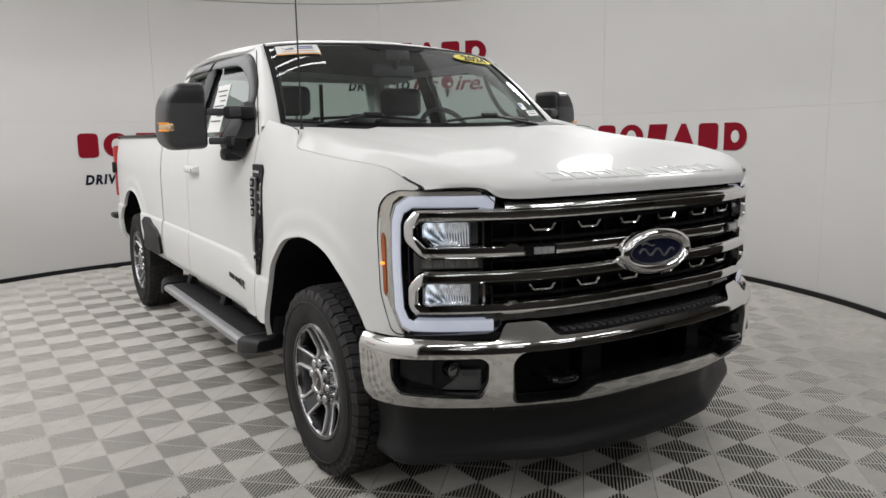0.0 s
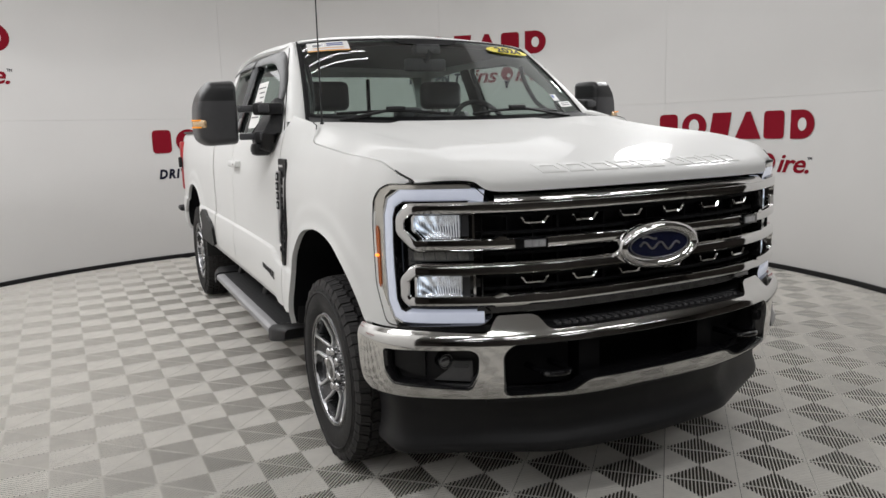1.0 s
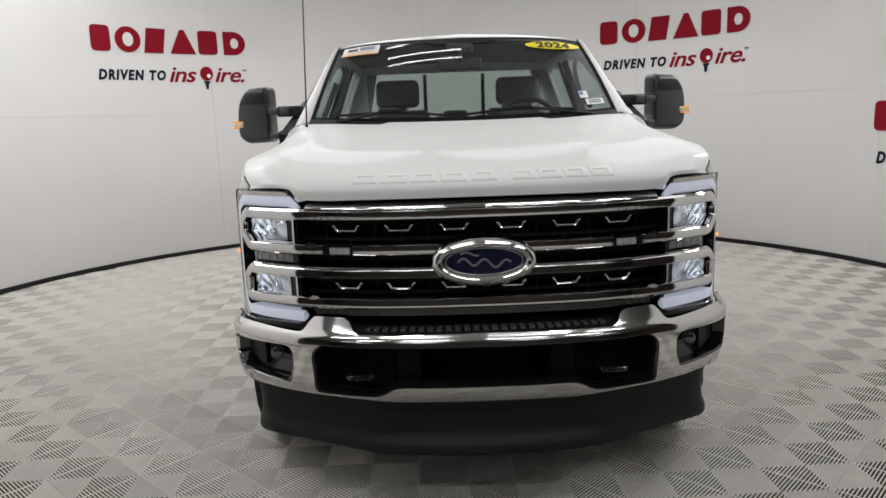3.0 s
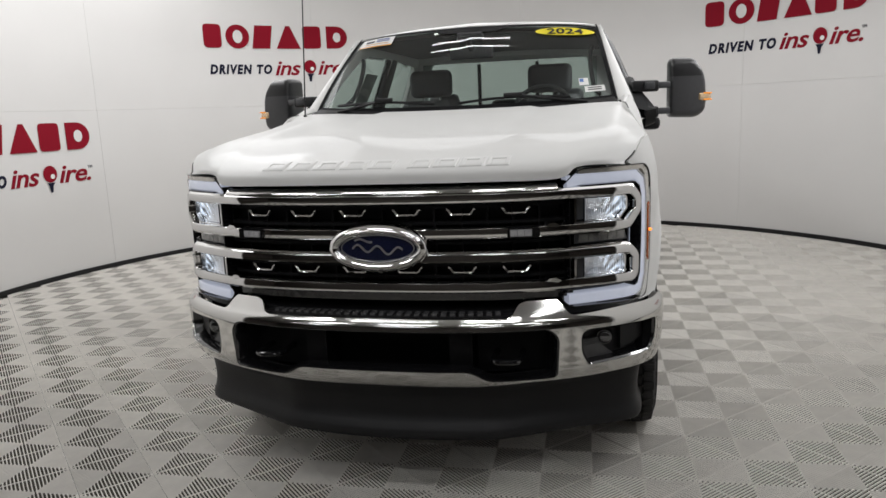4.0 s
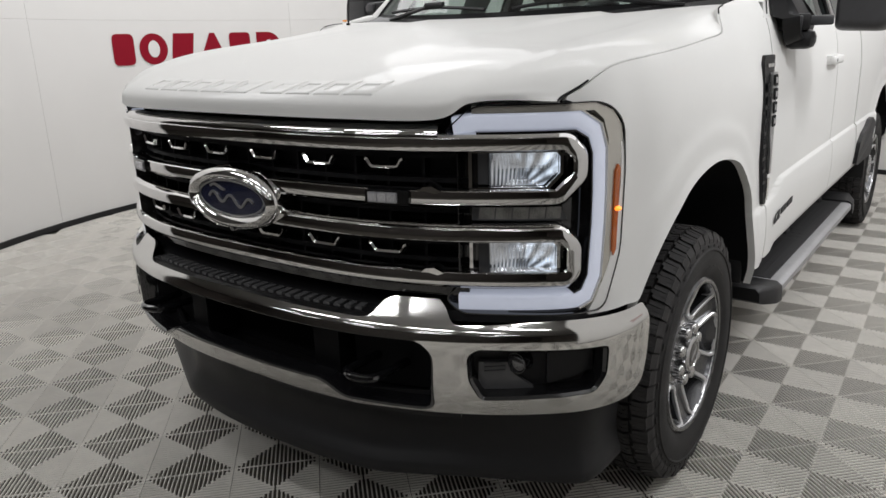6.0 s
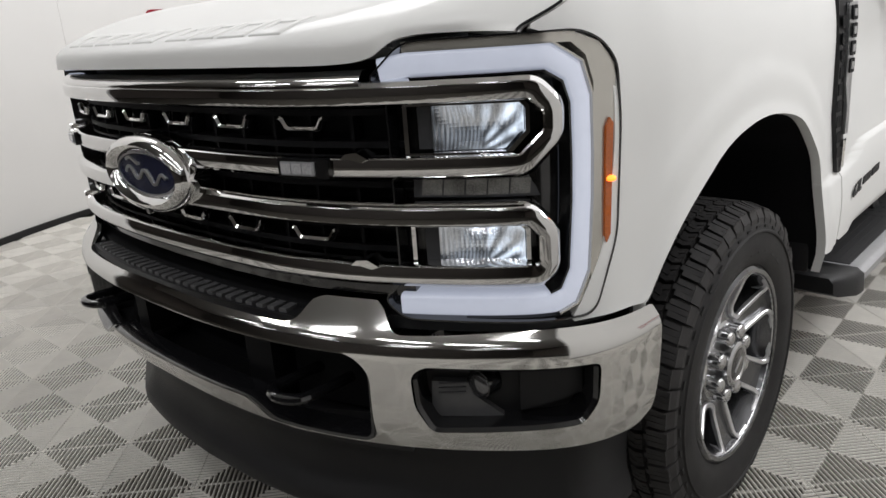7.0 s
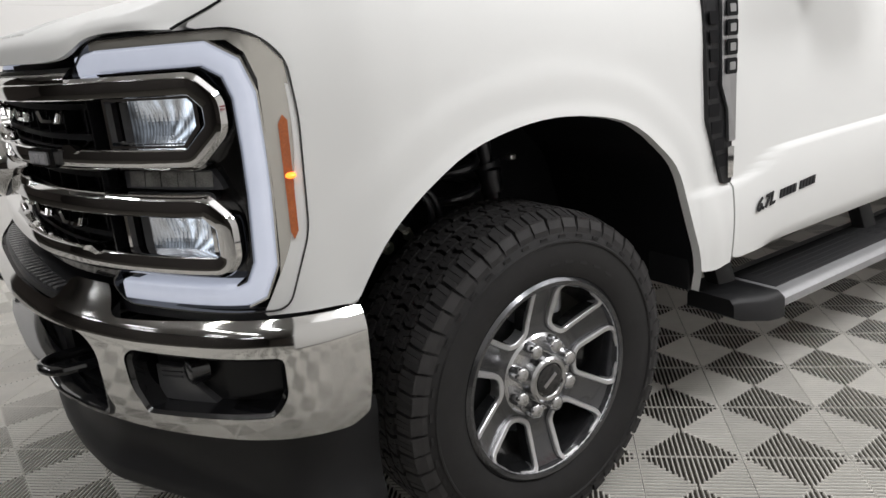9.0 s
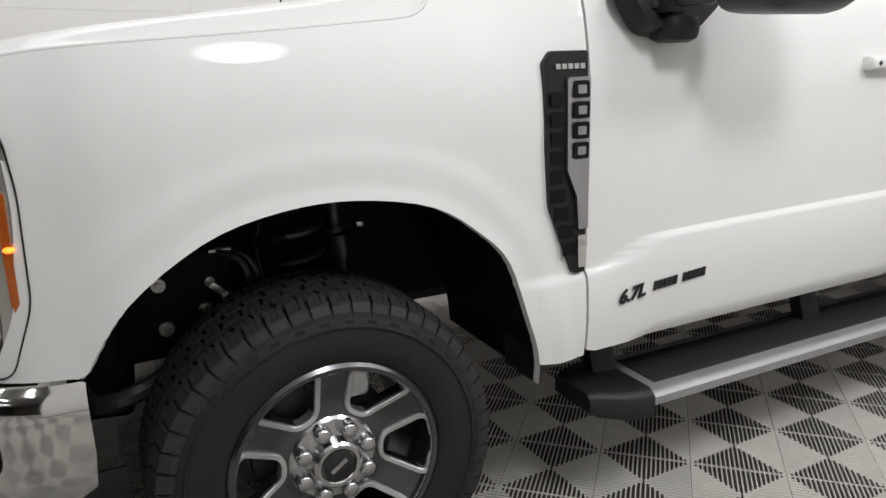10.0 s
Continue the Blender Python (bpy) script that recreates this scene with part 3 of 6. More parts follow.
# hood: lengthwise control lines from its front lip to the windshield, joined smoothly across
STEPS = (0, .035, .09, .2, .4, .7, 1)
LINES = [
    [(0, -.958, 1.238), (0, -.955, 1.266), (0, -.930, 1.287), (0, -.80, 1.320), (0, -.50, 1.382), (0, -.05, 1.440), (0, .485, 1.484)],
    [(.40, -.936, 1.237), (.40, -.932, 1.265), (.405, -.908, 1.287), (.42, -.79, 1.323), (.43, -.49, 1.386), (.44, -.04, 1.443), (.44, .51, 1.489)],
    [(.645, -.868, 1.237), (.645, -.866, 1.264), (.648, -.845, 1.286), (.66, -.735, 1.327), (.67, -.46, 1.385), (.68, .0, 1.436), (.68, .545, 1.499)],
    [(.712, -.815, 1.272), (.712, -.812, 1.284), (.718, -.795, 1.297), (.735, -.70, 1.334), (.76, -.44, 1.390), (.77, .01, 1.440), (.77, .545, 1.502)],
    [(.800, -.762, 1.276), (.803, -.758, 1.288), (.812, -.735, 1.302), (.835, -.655, 1.338), (.865, -.405, 1.391), (.870, .0, 1.430), (.86, .51, 1.502)],
]
EDGE_Y = (-.715, -.70, -.665, -.575, -.36, .02, .40)
EDGE_R = [lerp_table(r, list(zip(STEPS, EDGE_Y))) for r in span(0, 1, 100)]
ALONG = [np.array([[lerp_table(r, [(s, p[k]) for s, p in zip(STEPS, line)]) for k in range(3)] for r in span(0, 1, 100)]) for line in LINES]
ALONG.append(np.array([(side_x(y, hood_line(y)) - .004, y, hood_line(y) + .001) for y in EDGE_R]))


def hood_point(u, r):
    """u across (-1 to 1), r from the front lip (0) to the windshield (1)."""
    i = min(100, max(0.0, r * 100))
    k = min(99, int(i))
    pts = [c[k] + (c[k + 1] - c[k]) * (i - k) for c in ALONG]
    pts = [pts[1] * np.array([-1, 1, 1]), *pts, 2 * pts[-1] - pts[-2]]
    w = min(abs(u), .99999) * 5
    n = int(w)
    f = w - n
    a, b, c, d = pts[n:n + 4]
    p = .5 * (2 * b + (c - a) * f + (2 * a - 5 * b + 4 * c - d) * f * f + (3 * b - a - 3 * c + d) * f ** 3)
    # the raised middle, fading out towards the nose
    d = min(1.0, max(0.0, (.455 - .10 * (1 - r) - p[0]) / .035))
    k = min(1.0, max(0.0, (r - .42) / .4))
    return Vector((p[0] if u >= 0 else -p[0], p[1], p[2] + .011 * d * d * (3 - 2 * d) * k * k))


bm = bmesh.new()
sheet(bm, [[hood_point(u, r) for u in span(-1, 1, 130)] for r in [0, .008, .016, .024, .035, .045, .055, .066, .078, .09, .105, .12, .14, .16, .18] + span(.2, 1, 36)])
bmesh.ops.recalc_face_normals(bm, faces=bm.faces[:])
if sum(f.normal.z for f in bm.faces) < 0:
    bmesh.ops.reverse_faces(bm, faces=bm.faces[:])
hood = part("hood", bm, WHITE, truck, smooth=50, solid=.014)


# raised letter-sized blocks on the hood's front slope
def on_hood(x, r, up):
    lo, hi = 0.0, 1.0
    for _ in range(24):
        mid = (lo + hi) / 2
        if hood_point(mid, r).x < abs(x):
            lo = mid
        else:
            hi = mid
    p = hood_point(lo, r)
    return Vector((math.copysign(p.x, x), p.y - .3 * up, p.z + .95 * up))


MARK_A = (0, .02, .045, .20, .235, .765, .80, .955, .98, 1)
MARK_B = (0, .04, .09, .27, .33, .67, .73, .91, .96, 1)
MARK_UP = (-.0015, .0020, .0030, .0030, -.0025)
for k, xk in enumerate([-.470, -.362, -.254, -.146, -.038, .112, .207, .302, .397]):
    bm = bmesh.new()
    w = .096 if k < 5 else .084
    sheet(bm, [[on_hood(xk + w * a, .098 + .088 * b, MARK_UP[min(i, j, 9 - i, 9 - j)]) for j, b in enumerate(MARK_B)] for i, a in enumerate(MARK_A)])
    bmesh.ops.recalc_face_normals(bm, faces=bm.faces[:])
    part("raised_block", bm, WHITE, hood, smooth=40)
# shut line round the hood: dark tubes stand in for the gap's shade at its two ends, a white filler closes it along the
# crown
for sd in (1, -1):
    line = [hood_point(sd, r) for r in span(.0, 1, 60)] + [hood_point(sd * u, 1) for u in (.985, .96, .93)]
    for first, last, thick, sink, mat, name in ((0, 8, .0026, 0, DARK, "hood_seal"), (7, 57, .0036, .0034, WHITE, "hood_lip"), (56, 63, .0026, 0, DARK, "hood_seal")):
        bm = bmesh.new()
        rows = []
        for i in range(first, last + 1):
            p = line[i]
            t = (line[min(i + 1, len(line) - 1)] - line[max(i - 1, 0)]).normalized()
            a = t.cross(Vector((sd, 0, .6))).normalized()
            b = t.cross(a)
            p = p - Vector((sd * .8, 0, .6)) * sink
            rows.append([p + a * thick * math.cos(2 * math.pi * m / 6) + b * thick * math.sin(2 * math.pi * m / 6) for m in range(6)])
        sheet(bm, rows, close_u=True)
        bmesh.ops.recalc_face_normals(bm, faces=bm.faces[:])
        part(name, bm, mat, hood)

# cabin shell: pillars, roof, glass
BASE = curve_at([(0, .50, 1.487), (.3, .515, 1.49), (.6, .57, 1.498), (.80, .635, 1.511), (.859, .668, 1.519)], 12)
HEAD = curve_at([(0, 1.07, 1.985), (.3, 1.085, 1.98), (.55, 1.12, 1.970), (.70, 1.165, 1.955), (.745, 1.185, 1.948)], 12)


def screen_point(u, v, out=0.0):
    a = abs(u)
    b, h = [np.array([a * c[-1, 0], np.interp(a * c[-1, 0], c[:, 0], c[:, 1]) + max(0, a - 1) * .5, np.interp(a * c[-1, 0], c[:, 0], c[:, 2])]) for c in (BASE, HEAD)]
    p = b * (1 - v) + h * v
    bow = .02 * 4 * v * (1 - v)
    return Vector((p[0] * (1 if u >= 0 else -1), p[1] - bow - out * .65, p[2] + bow * .6 + out * .76))


bm = bmesh.new()
sheet(bm, [[screen_point(u, v) for u in span(-1, 1, 40)] for v in span(0, 1, 16)])
bmesh.ops.recalc_face_normals(bm, faces=bm.faces[:])
windshield = part("windshield", bm, WINDSHIELD, truck, "tinted windshield with stickers")
windshield.visible_shadow = False
bm = bmesh.new()
holed(bm, span(-1, 1, 80), span(0, 1, 40), lambda u, v: screen_point(u, v, .003),
      lambda u, v: -min(.978 - abs(u), v - .05, .915 + .05 * min(1, abs(u / .28) ** 6) - v))
part("glass_border", bm, DARK, windshield)
for sd in (1, -1):
    bm = bmesh.new()
    rows = [[screen_point(sd * (1 + e), v, o) for e, o in ((-.012, .004), (-.002, .010), (.006, .009), (.009, -.008))] for v in span(-.02, 1.03, 14)]
    sheet(bm, rows)
    bmesh.ops.recalc_face_normals(bm, faces=bm.faces[:])
    part("side_moulding", bm, DARK, windshield)
    # white pillar that wraps from the glass to the door frame
    bm = bmesh.new()
    rows = []
    for v in span(-.03, 1.0, 16):
        a = screen_point(sd * 1.006, v, .003)
        zb = max(1.462, a.z)
        b = Vector((sd * (.973 - (zb - 1.455) * .40), .715 + (zb - 1.5) * 1.09, a.z))
        c = Vector((b.x * 1.0, b.y - .05, a.z + .004))
        rows.append([a, a.lerp(c, .12) + Vector((0, -.002, .004)), a.lerp(c, .5) + Vector((sd * .004, -.006, .003)), a.lerp(c, .85), c.lerp(b, .3) - Vector((sd * .003, 0, 0)), b])
    sheet(bm, rows)
    bmesh.ops.recalc_face_normals(bm, faces=bm.faces[:])
    if sum(f.normal.y for f in bm.faces) > 0:
        bmesh.ops.reverse_faces(bm, faces=bm.faces[:])
    pillar = part("windshield_pillar", bm, WHITE, truck, smooth=60)
    bm = bmesh.new()
    rope(bm, [Vector((sd * (.9745 - (z - 1.455) * .40), .735 + (z - 1.5) * 1.09, z)) for z in span(1.47, 1.93, 12)], .0022)
    part("door_seam", bm, DARK, pillar)


def green_x(z):
    return .972 - (z - 1.455) * .40


WIN_F = [(.86, 1.478), (1.905, 1.478), (1.905, 1.880), (1.40, 1.868), (1.25, 1.825), (1.05, 1.69)]
WIN_R = [(2.03, 1.478), (2.60, 1.478), (2.63, 1.60), (2.60, 1.86), (2.03, 1.880)]
for sd in (1, -1):
    bm = bmesh.new()

    def cut(y, z):
        slant = (y - (.70 + (z - 1.50) * 1.09)) * .68
        top = lerp_table(y, [(1.0, 1.952), (1.3, 1.968), (2.0, 1.972), (2.5, 1.955), (2.7, 1.92)]) - z
        return min(slant, top, 2.70 - y, z - 1.455, sd_polygon((y, z), WIN_F) - .02, sd_polygon((y, z), WIN_R) - .015)
    holed(bm, span(.60, 2.74, 110), span(1.44, 2.0, 32), lambda y, z: Vector((green_x(z), y, z)), cut)
    bmesh.ops.recalc_face_normals(bm, faces=bm.faces[:])
    frame_ob = part("cab_side", mirrored(bm, sd), WHITE, truck, solid=.04)
    bm = bmesh.new()
    sheet(bm, [[Vector((green_x(z) - .014, y, z)) for y in span(.70 + max(0, z - 1.5) * .95, 2.69, 12)] for z in span(1.45, 1.91, 8)])
    bmesh.ops.recalc_face_normals(bm, faces=bm.faces[:])
    pane = part("side_window", mirrored(bm, sd), SIDEGLASS, truck, "dark tinted side glass")
    pane.visible_shadow = False
    bm = bmesh.new()
    box(bm, (green_x(1.67) - .004, 1.967, 1.667), (.02, .10, .44), .005, Matrix.Rotation(radians(-21.8), 3, "Y"))
    part("window_post", mirrored(bm, sd), GLOSSBLACK, frame_ob)
    # rain visors over the windows
    for outer, inner in (([(.915, 1.60), (.965, 1.728), (1.14, 1.855), (1.25, 1.905), (1.40, 1.932), (1.93, 1.945)],
                          [(.93, 1.60), (1.048, 1.734), (1.20, 1.808), (1.325, 1.850), (1.50, 1.870), (1.93, 1.882)]),
                         ([(1.985, 1.945), (2.20, 1.945), (2.45, 1.938), (2.62, 1.905)], [(1.985, 1.884), (2.20, 1.888), (2.42, 1.884), (2.58, 1.862)])):
        bm = bmesh.new()
        rows = []
        for (y0, z0), (y1, z1) in zip(curve_at(outer, 6), curve_at(inner, 6)):
            rows.append([Vector((green_x(z0 + (z1 - z0) * k) + o, y0 + (y1 - y0) * k, z0 + (z1 - z0) * k))
                         for k, o in ((0, .002), (.06, .011), (.35, .022), (.85, .031), (1, .029), (.97, .026), (.35, .014), (.1, .004))])
        vs = sheet(bm, rows, close_u=True)
        bmesh.ops.recalc_face_normals(bm, faces=bm.faces[:])
        part("rain_visor", mirrored(bm, sd), MIRRORCAP, frame_ob, "smoked rain visor", smooth=50)

bm = bmesh.new()
rows = []
for v in span(0, 1, 30):
    row = []
    for u in span(-1, 1, 40):
        a = abs(u)
        hx = lerp_table(v, [(0, .745), (.1, .765), (.5, .775), (1, .765)])
        fy = HEAD[int(min(a, .99) * (len(HEAD) - 1))][1] - .004
        y = fy + (2.715 - fy) * v
        zc = lerp_table(v, [(0, 1.992), (.04, 2.008), (.15, 2.035), (.5, 2.05), (.9, 2.02), (.97, 1.985), (1, 1.93)])
        drop = lerp_table(a, [(0, 0), (.6, .018), (.85, .040), (.95, .062), (1, .090)])
        rib = .006 * (math.cos(a * 18) if .15 < a < .85 else 0) * lerp_table(v, [(.2, 0), (.3, 1), (.9, 1), (.96, 0)])
        row.append(Vector((u * hx * 1.03, y, zc - drop * lerp_table(v, [(0, .5), (.15, 1), (1, .7)]) + rib * .5)))
    rows.append(row)
sheet(bm, rows)
bmesh.ops.recalc_face_normals(bm, faces=bm.faces[:])
if sum(f.normal.z for f in bm.faces) < 0:
    bmesh.ops.reverse_faces(bm, faces=bm.faces[:])
part("roof", bm, WHITE, truck, solid=.02)
# rear of the cab with its window
bm = bmesh.new()
holed(bm, span(-.98, .98, 60), span(.6, 1.97, 40), lambda x, z: Vector((x, 2.72 - max(0, z - 1.5) * .06, z)),
      lambda x, z: min((.97 if z < 1.46 else green_x(z)) - abs(x), 1.95 - z, z - .62, sd_polygon((x, z), [(-.70, 1.47), (.70, 1.47), (.62, 1.86), (-.62, 1.86)]) - .02))
part("cab_back", bm, WHITE, truck, solid=.03)
bm = bmesh.new()
sheet(bm, [[Vector((x, 2.715 - max(0, z - 1.5) * .06, z)) for x in (-.72, 0, .72)] for z in (1.45, 1.88)])
pane = part("rear_window", bm, SIDEGLASS, truck, "tinted rear glass")
pane.visible_shadow = False
for xk in (-.24, .24):
    bm = bmesh.new()
    box(bm, (xk, 2.70, 1.665), (.03, .02, .40), .004)
    part("window_bar", bm, BLACK, pane)

# white corner panels between fender, hood and windshield
for sd in (1, -1):
    bm = bmesh.new()
    rows = []
    for k, y in enumerate(span(.375, .69, 8)):
        a = Vector((sd * (side_x(y, hood_line(y)) - .002), y, hood_line(y) - .004))
        q = k / 8
        b = hood_point(sd * .93, .995).lerp(screen_point(sd * 1.02, .0, .004), q) + Vector((0, .004, -.004))
        rows.append([a.lerp(b, m / 5) + Vector((0, 0, .006 * math.sin(math.pi * m / 5))) for m in range(6)])
    sheet(bm, rows)
    bmesh.ops.recalc_face_normals(bm, faces=bm.faces[:])
    if sum(f.normal.z for f in bm.faces) < 0:
        bmesh.ops.reverse_faces(bm, faces=bm.faces[:])
    part("cowl_corner", bm, WHITE, truck, solid=.006)
# cowl and wipers
bm = bmesh.new()
rows = []
for u in span(-1, 1, 40):
    h, s_ = hood_point(u, .985), screen_point(u * .99, .03, .001)
    rows.append([h + Vector((0, .005, -.022)), h.lerp(s_, .5) + Vector((0, 0, -.022)), s_])
sheet(bm, rows)
bmesh.ops.recalc_face_normals(bm, faces=bm.faces[:])
part("cowl", bm, BLACK, truck)
for x0, x1, hub in ((-.72, -.12, -.38), (.02, .62, .10)):
    wiper = empty("wiper", truck)
    bm = bmesh.new()
    n = 14
    pts = [screen_point(x / .86, .045 + .035 * math.sin(math.pi * k / n), .022) for k, x in enumerate(span(x0, x1, n))]
    sheet(bm, [[p + Vector((0, .008 * math.cos(2 * math.pi * m / 6), .008 * math.sin(2 * math.pi * m / 6))) for m in range(6)] for p in pts], close_u=True)
    bmesh.ops.recalc_face_normals(bm, faces=bm.faces[:])
    part("blade", bm, BLACK, wiper)
    bm = bmesh.new()
    a = screen_point((x1 + .12 if hub > 0 else x0 - .02) / .9, -.01, .012)
    tube(bm, a, pts[n // 2] + Vector((0, -.012, .012)), .010, .007, 8)
    tube(bm, pts[n // 2] + Vector((-.05, -.008, .012)), pts[n // 2] + Vector((.05, -.008, .012)), .012, n=8)
    part("arm", bm, BLACK, wiper)
# antenna on the passenger fender
bm = bmesh.new()
tube(bm, (-.848, .44, 1.44), (-.848, .44, 1.50), .014, .009, 12)
part("antenna_base", bm, BLACK, truck)
bm = bmesh.new()
tube(bm, (-.848, .44, 1.48), (-.828, .50, 2.36), .0042, .003, 8)
part("antenna", bm, BLACK, truck, "thin black whip aerial")

# pickup bed, tailgate, rear bumper
bed = empty("cargo_bed", truck)
bm = bmesh.new()
box(bm, (0, 3.69, .80), (1.70, 1.85, .04))
for sd in (1, -1):
    box(bm, (sd * .86, 3.69, 1.13), (.03, 1.85, .68), .004)
box(bm, (0, 2.79, 1.13), (1.72, .04, .68), .004)
part("liner", bm, BLACK, bed)
for sd in (1, -1):
    bm = bmesh.new()
    box(bm, (sd * .925, 3.69, 1.482), (.13, 1.86, .02), .008)
    part("rail_cap", bm, BLACK, bed)
    bm = bmesh.new()
    box(bm, (sd * .982, 4.66, 1.165), (.10, .10, .47), .02)
    part("tail_lamp", bm, REDPAINT, truck, "red tail lamp")
    bm = bmesh.new()
    box(bm, (sd * 1.045, 4.62, 1.20), (.03, .05, .10), .008)
    part("tail_lamp_guard", bm, BLACK, truck)
bm = bmesh.new()
box(bm, (0, 4.63, 1.15), (1.84, .05, .66), .015)
part("tailgate", bm, WHITE, truck)
bm = bmesh.new()
box(bm, (0, 4.78, .66), (1.98, .18, .20), .05)
part("rear_bumper", bm, CHROME, truck)
for sd in (1, -1):
    bm = bmesh.new()
    box(bm, (sd * 1.0, 4.74, .74), (.16, .2, .05), .02)
    part("bumper_pad", bm, BLACK, truck)

# underbody
def under(name, place, size, bevel=.01):
    bm = bmesh.new()
    box(bm, place, size, bevel)
    part(name, bm, BLACK, truck)


for sd in (1, -1):
    under("frame_rail", (sd * .46, 1.9, .66), (.09, 5.4, .15))
under("cabin_pan", (0, 1.72, .62), (1.80, 2.05, .06))
under("bed_pan", (0, 3.7, .72), (1.5, 1.9, .06))
under("engine_block", (0, -.20, .95), (1.0, .95, .52), .03)
under("radiator", (0, -.60, .98), (1.35, .25, .36), .03)
for y, x, r in ((0, .2, .15), (REAR, 0, .17)):
    bm = bmesh.new()
    tube(bm, (-.8, y, .40), (.8, y, .40), .057)
    part("axle", bm, BLACK, truck)
    bm = bmesh.new()
    bmesh.ops.create_uvsphere(bm, u_segments=16, v_segments=10, radius=r, matrix=Matrix.Translation((x, y, .40)))
    part("differential", bm, BLACK, truck, smooth=60)
for sd in (1, -1):
    for yc, poly in ((0, ARCH_C), (REAR, ARCH_R)):
        bm = bmesh.new()
        rows = []
        for y, z in [p for p in poly if p[1] > (.52 if p[0] < yc else .47)]:
            d = Vector((y - yc, z - .42))
            o = d.normalized() * .012
            rows.append([Vector((x, y + o.x, z + o.y)) for x in (side_x(y + o.x, z + o.y) - .022, .90, .52)])
        sheet(bm, rows)
        n = len(rows)
        bm.faces.new([bm.verts.new((.52, yc + .62 * math.cos(math.pi * k / 16), max(.62, .45 + .66 * math.sin(math.pi * k / 16)))) for k in range(17)])
        part("wheel_liner", mirrored(bm, sd), DARK, truck)
        bm = bmesh.new()
        rows = []
        for y, z in poly[3:-3]:
            rows.append([Vector((side_x(y, z) - t, y, z)) for t in (-.001, .024)])
        sheet(bm, rows)
        part("arch_lip", mirrored(bm, sd), WHITE, truck)
    # front suspension seen through the arch
    bm = bmesh.new()
    turns, n = 5.0, 100
    pts = [Vector((.60 + .070 * math.cos(2 * math.pi * turns * k / n), .040 + .070 * math.sin(2 * math.pi * turns * k / n), .60 + .36 * k / n)) for k in range(n + 1)]
    rope(bm, pts, .0115)
    part("coil_spring", mirrored(bm, sd), CHASSIS, truck, "black coil spring")
    bm = bmesh.new()
    tube(bm, (.63, .165, .45), (.62, .160, .80), .024)
    tube(bm, (.62, .160, .80), (.615, .158, .86), .034)
    tube(bm, (.615, .158, .862), (.61, .155, .875), .039)
    tube(bm, (.61, .155, .87), (.60, .15, 1.0), .020)
    part("shock_absorber", mirrored(bm, sd), CHASSIS, truck)
    bm = bmesh.new()
    box(bm, (.655, .205, .893), (.03, .022, .016), .004)
    part("shock_bracket_nut", mirrored(bm, sd), BOLT, truck)
    bm = bmesh.new()
    box(bm, (.635, -.27, .745), (.03, .30, .27), .02)
    bracket = part("frame_bracket", mirrored(bm, sd), DARK, truck)
    bm = bmesh.new()
    box(bm, (.625, -.462, .605), (.03, .15, .25), .02, Matrix.Rotation(radians(-6), 3, "X"))
    part("splash_panel", mirrored(bm, sd), DARK, truck)
    for y, z, r in ((-.311, .802, .017), (-.191, .793, .013), (-.208, .725, .018), (-.304, .689, .019)):
        bm = bmesh.new()
        tube(bm, (.650, y, z), (.668, y, z), r * .72, r * .62, 6)
        tube(bm, (.650, y, z), (.656, y, z), r, r, 14)
        part("bolt", mirrored(bm, sd), BOLT, bracket)
    # solid dark discs stand in for the shade inside two holes
    bm = bmesh.new()
    tube(bm, (.650, -.250, .742), (.653, -.250, .742), .010, .010, 10)
    tube(bm, (.650, -.285, .752), (.653, -.285, .752), .007, .007, 10)
    part("bracket_hole", mirrored(bm, sd), DARK, bracket)
    bm = bmesh.new()
    box(bm, (.668, -.172, .772), (.006, .055, .018), .003, Matrix.Rotation(radians(-42), 3, "X"))
    tube(bm, (.668, -.158, .750), (.682, -.158, .750), .013, .011, 6)
    tube(bm, (.668, -.155, .765), (.668, -.140, .735), .009, .009, 8)
    part("hose_clamp", mirrored(bm, sd), BOLT, bracket)
    for dy in (0, .022):
        bm = bmesh.new()
        hose = curve_at([(.67, -.17 + dy, .87), (.70, -.125 + dy, .855), (.71, -.105 + dy, .80), (.70, -.115 + dy, .745), (.69, -.15 + dy, .715)], 8)
        rope(bm, hose, .0085)
        part("brake_hose", mirrored(bm, sd), CHASSIS, truck)
    bm = bmesh.new()
    tube(bm, (.655, -.185, .872), (.672, -.135, .876), .010, .010, 10)
    part("hose_fitting", mirrored(bm, sd), BOLT, truck)
    bm = bmesh.new()
    rope(bm, curve_at([(.50, -.52, .575), (.72, -.50, .575), (.78, -.44, .585), (.76, -.36, .60), (.66, -.28, .60)], 8), .022)
    part("sway_bar", mirrored(bm, sd), CHASSIS, truck)
    bm = bmesh.new()
    rope(bm, curve_at([(.62, -.055, .98), (.66, -.06, .92), (.64, -.07, .86), (.66, -.06, .78)], 8), .006)
    part("sensor_wire", mirrored(bm, sd), BLACK, truck)
    # mud guard behind the front arch
    bm = bmesh.new()
    box(bm, (.93, .545, .545), (.14, .02, .10), .006)
    part("mud_flap", mirrored(bm, sd), BLACK, truck)
    bm = bmesh.new()
    box(bm, (.965, 3.30, .56), (.15, .03, .24), .01, Matrix.Rotation(radians(10), 3, "X"))
    part("rear_mud_flap", mirrored(bm, sd), BLACK, truck)


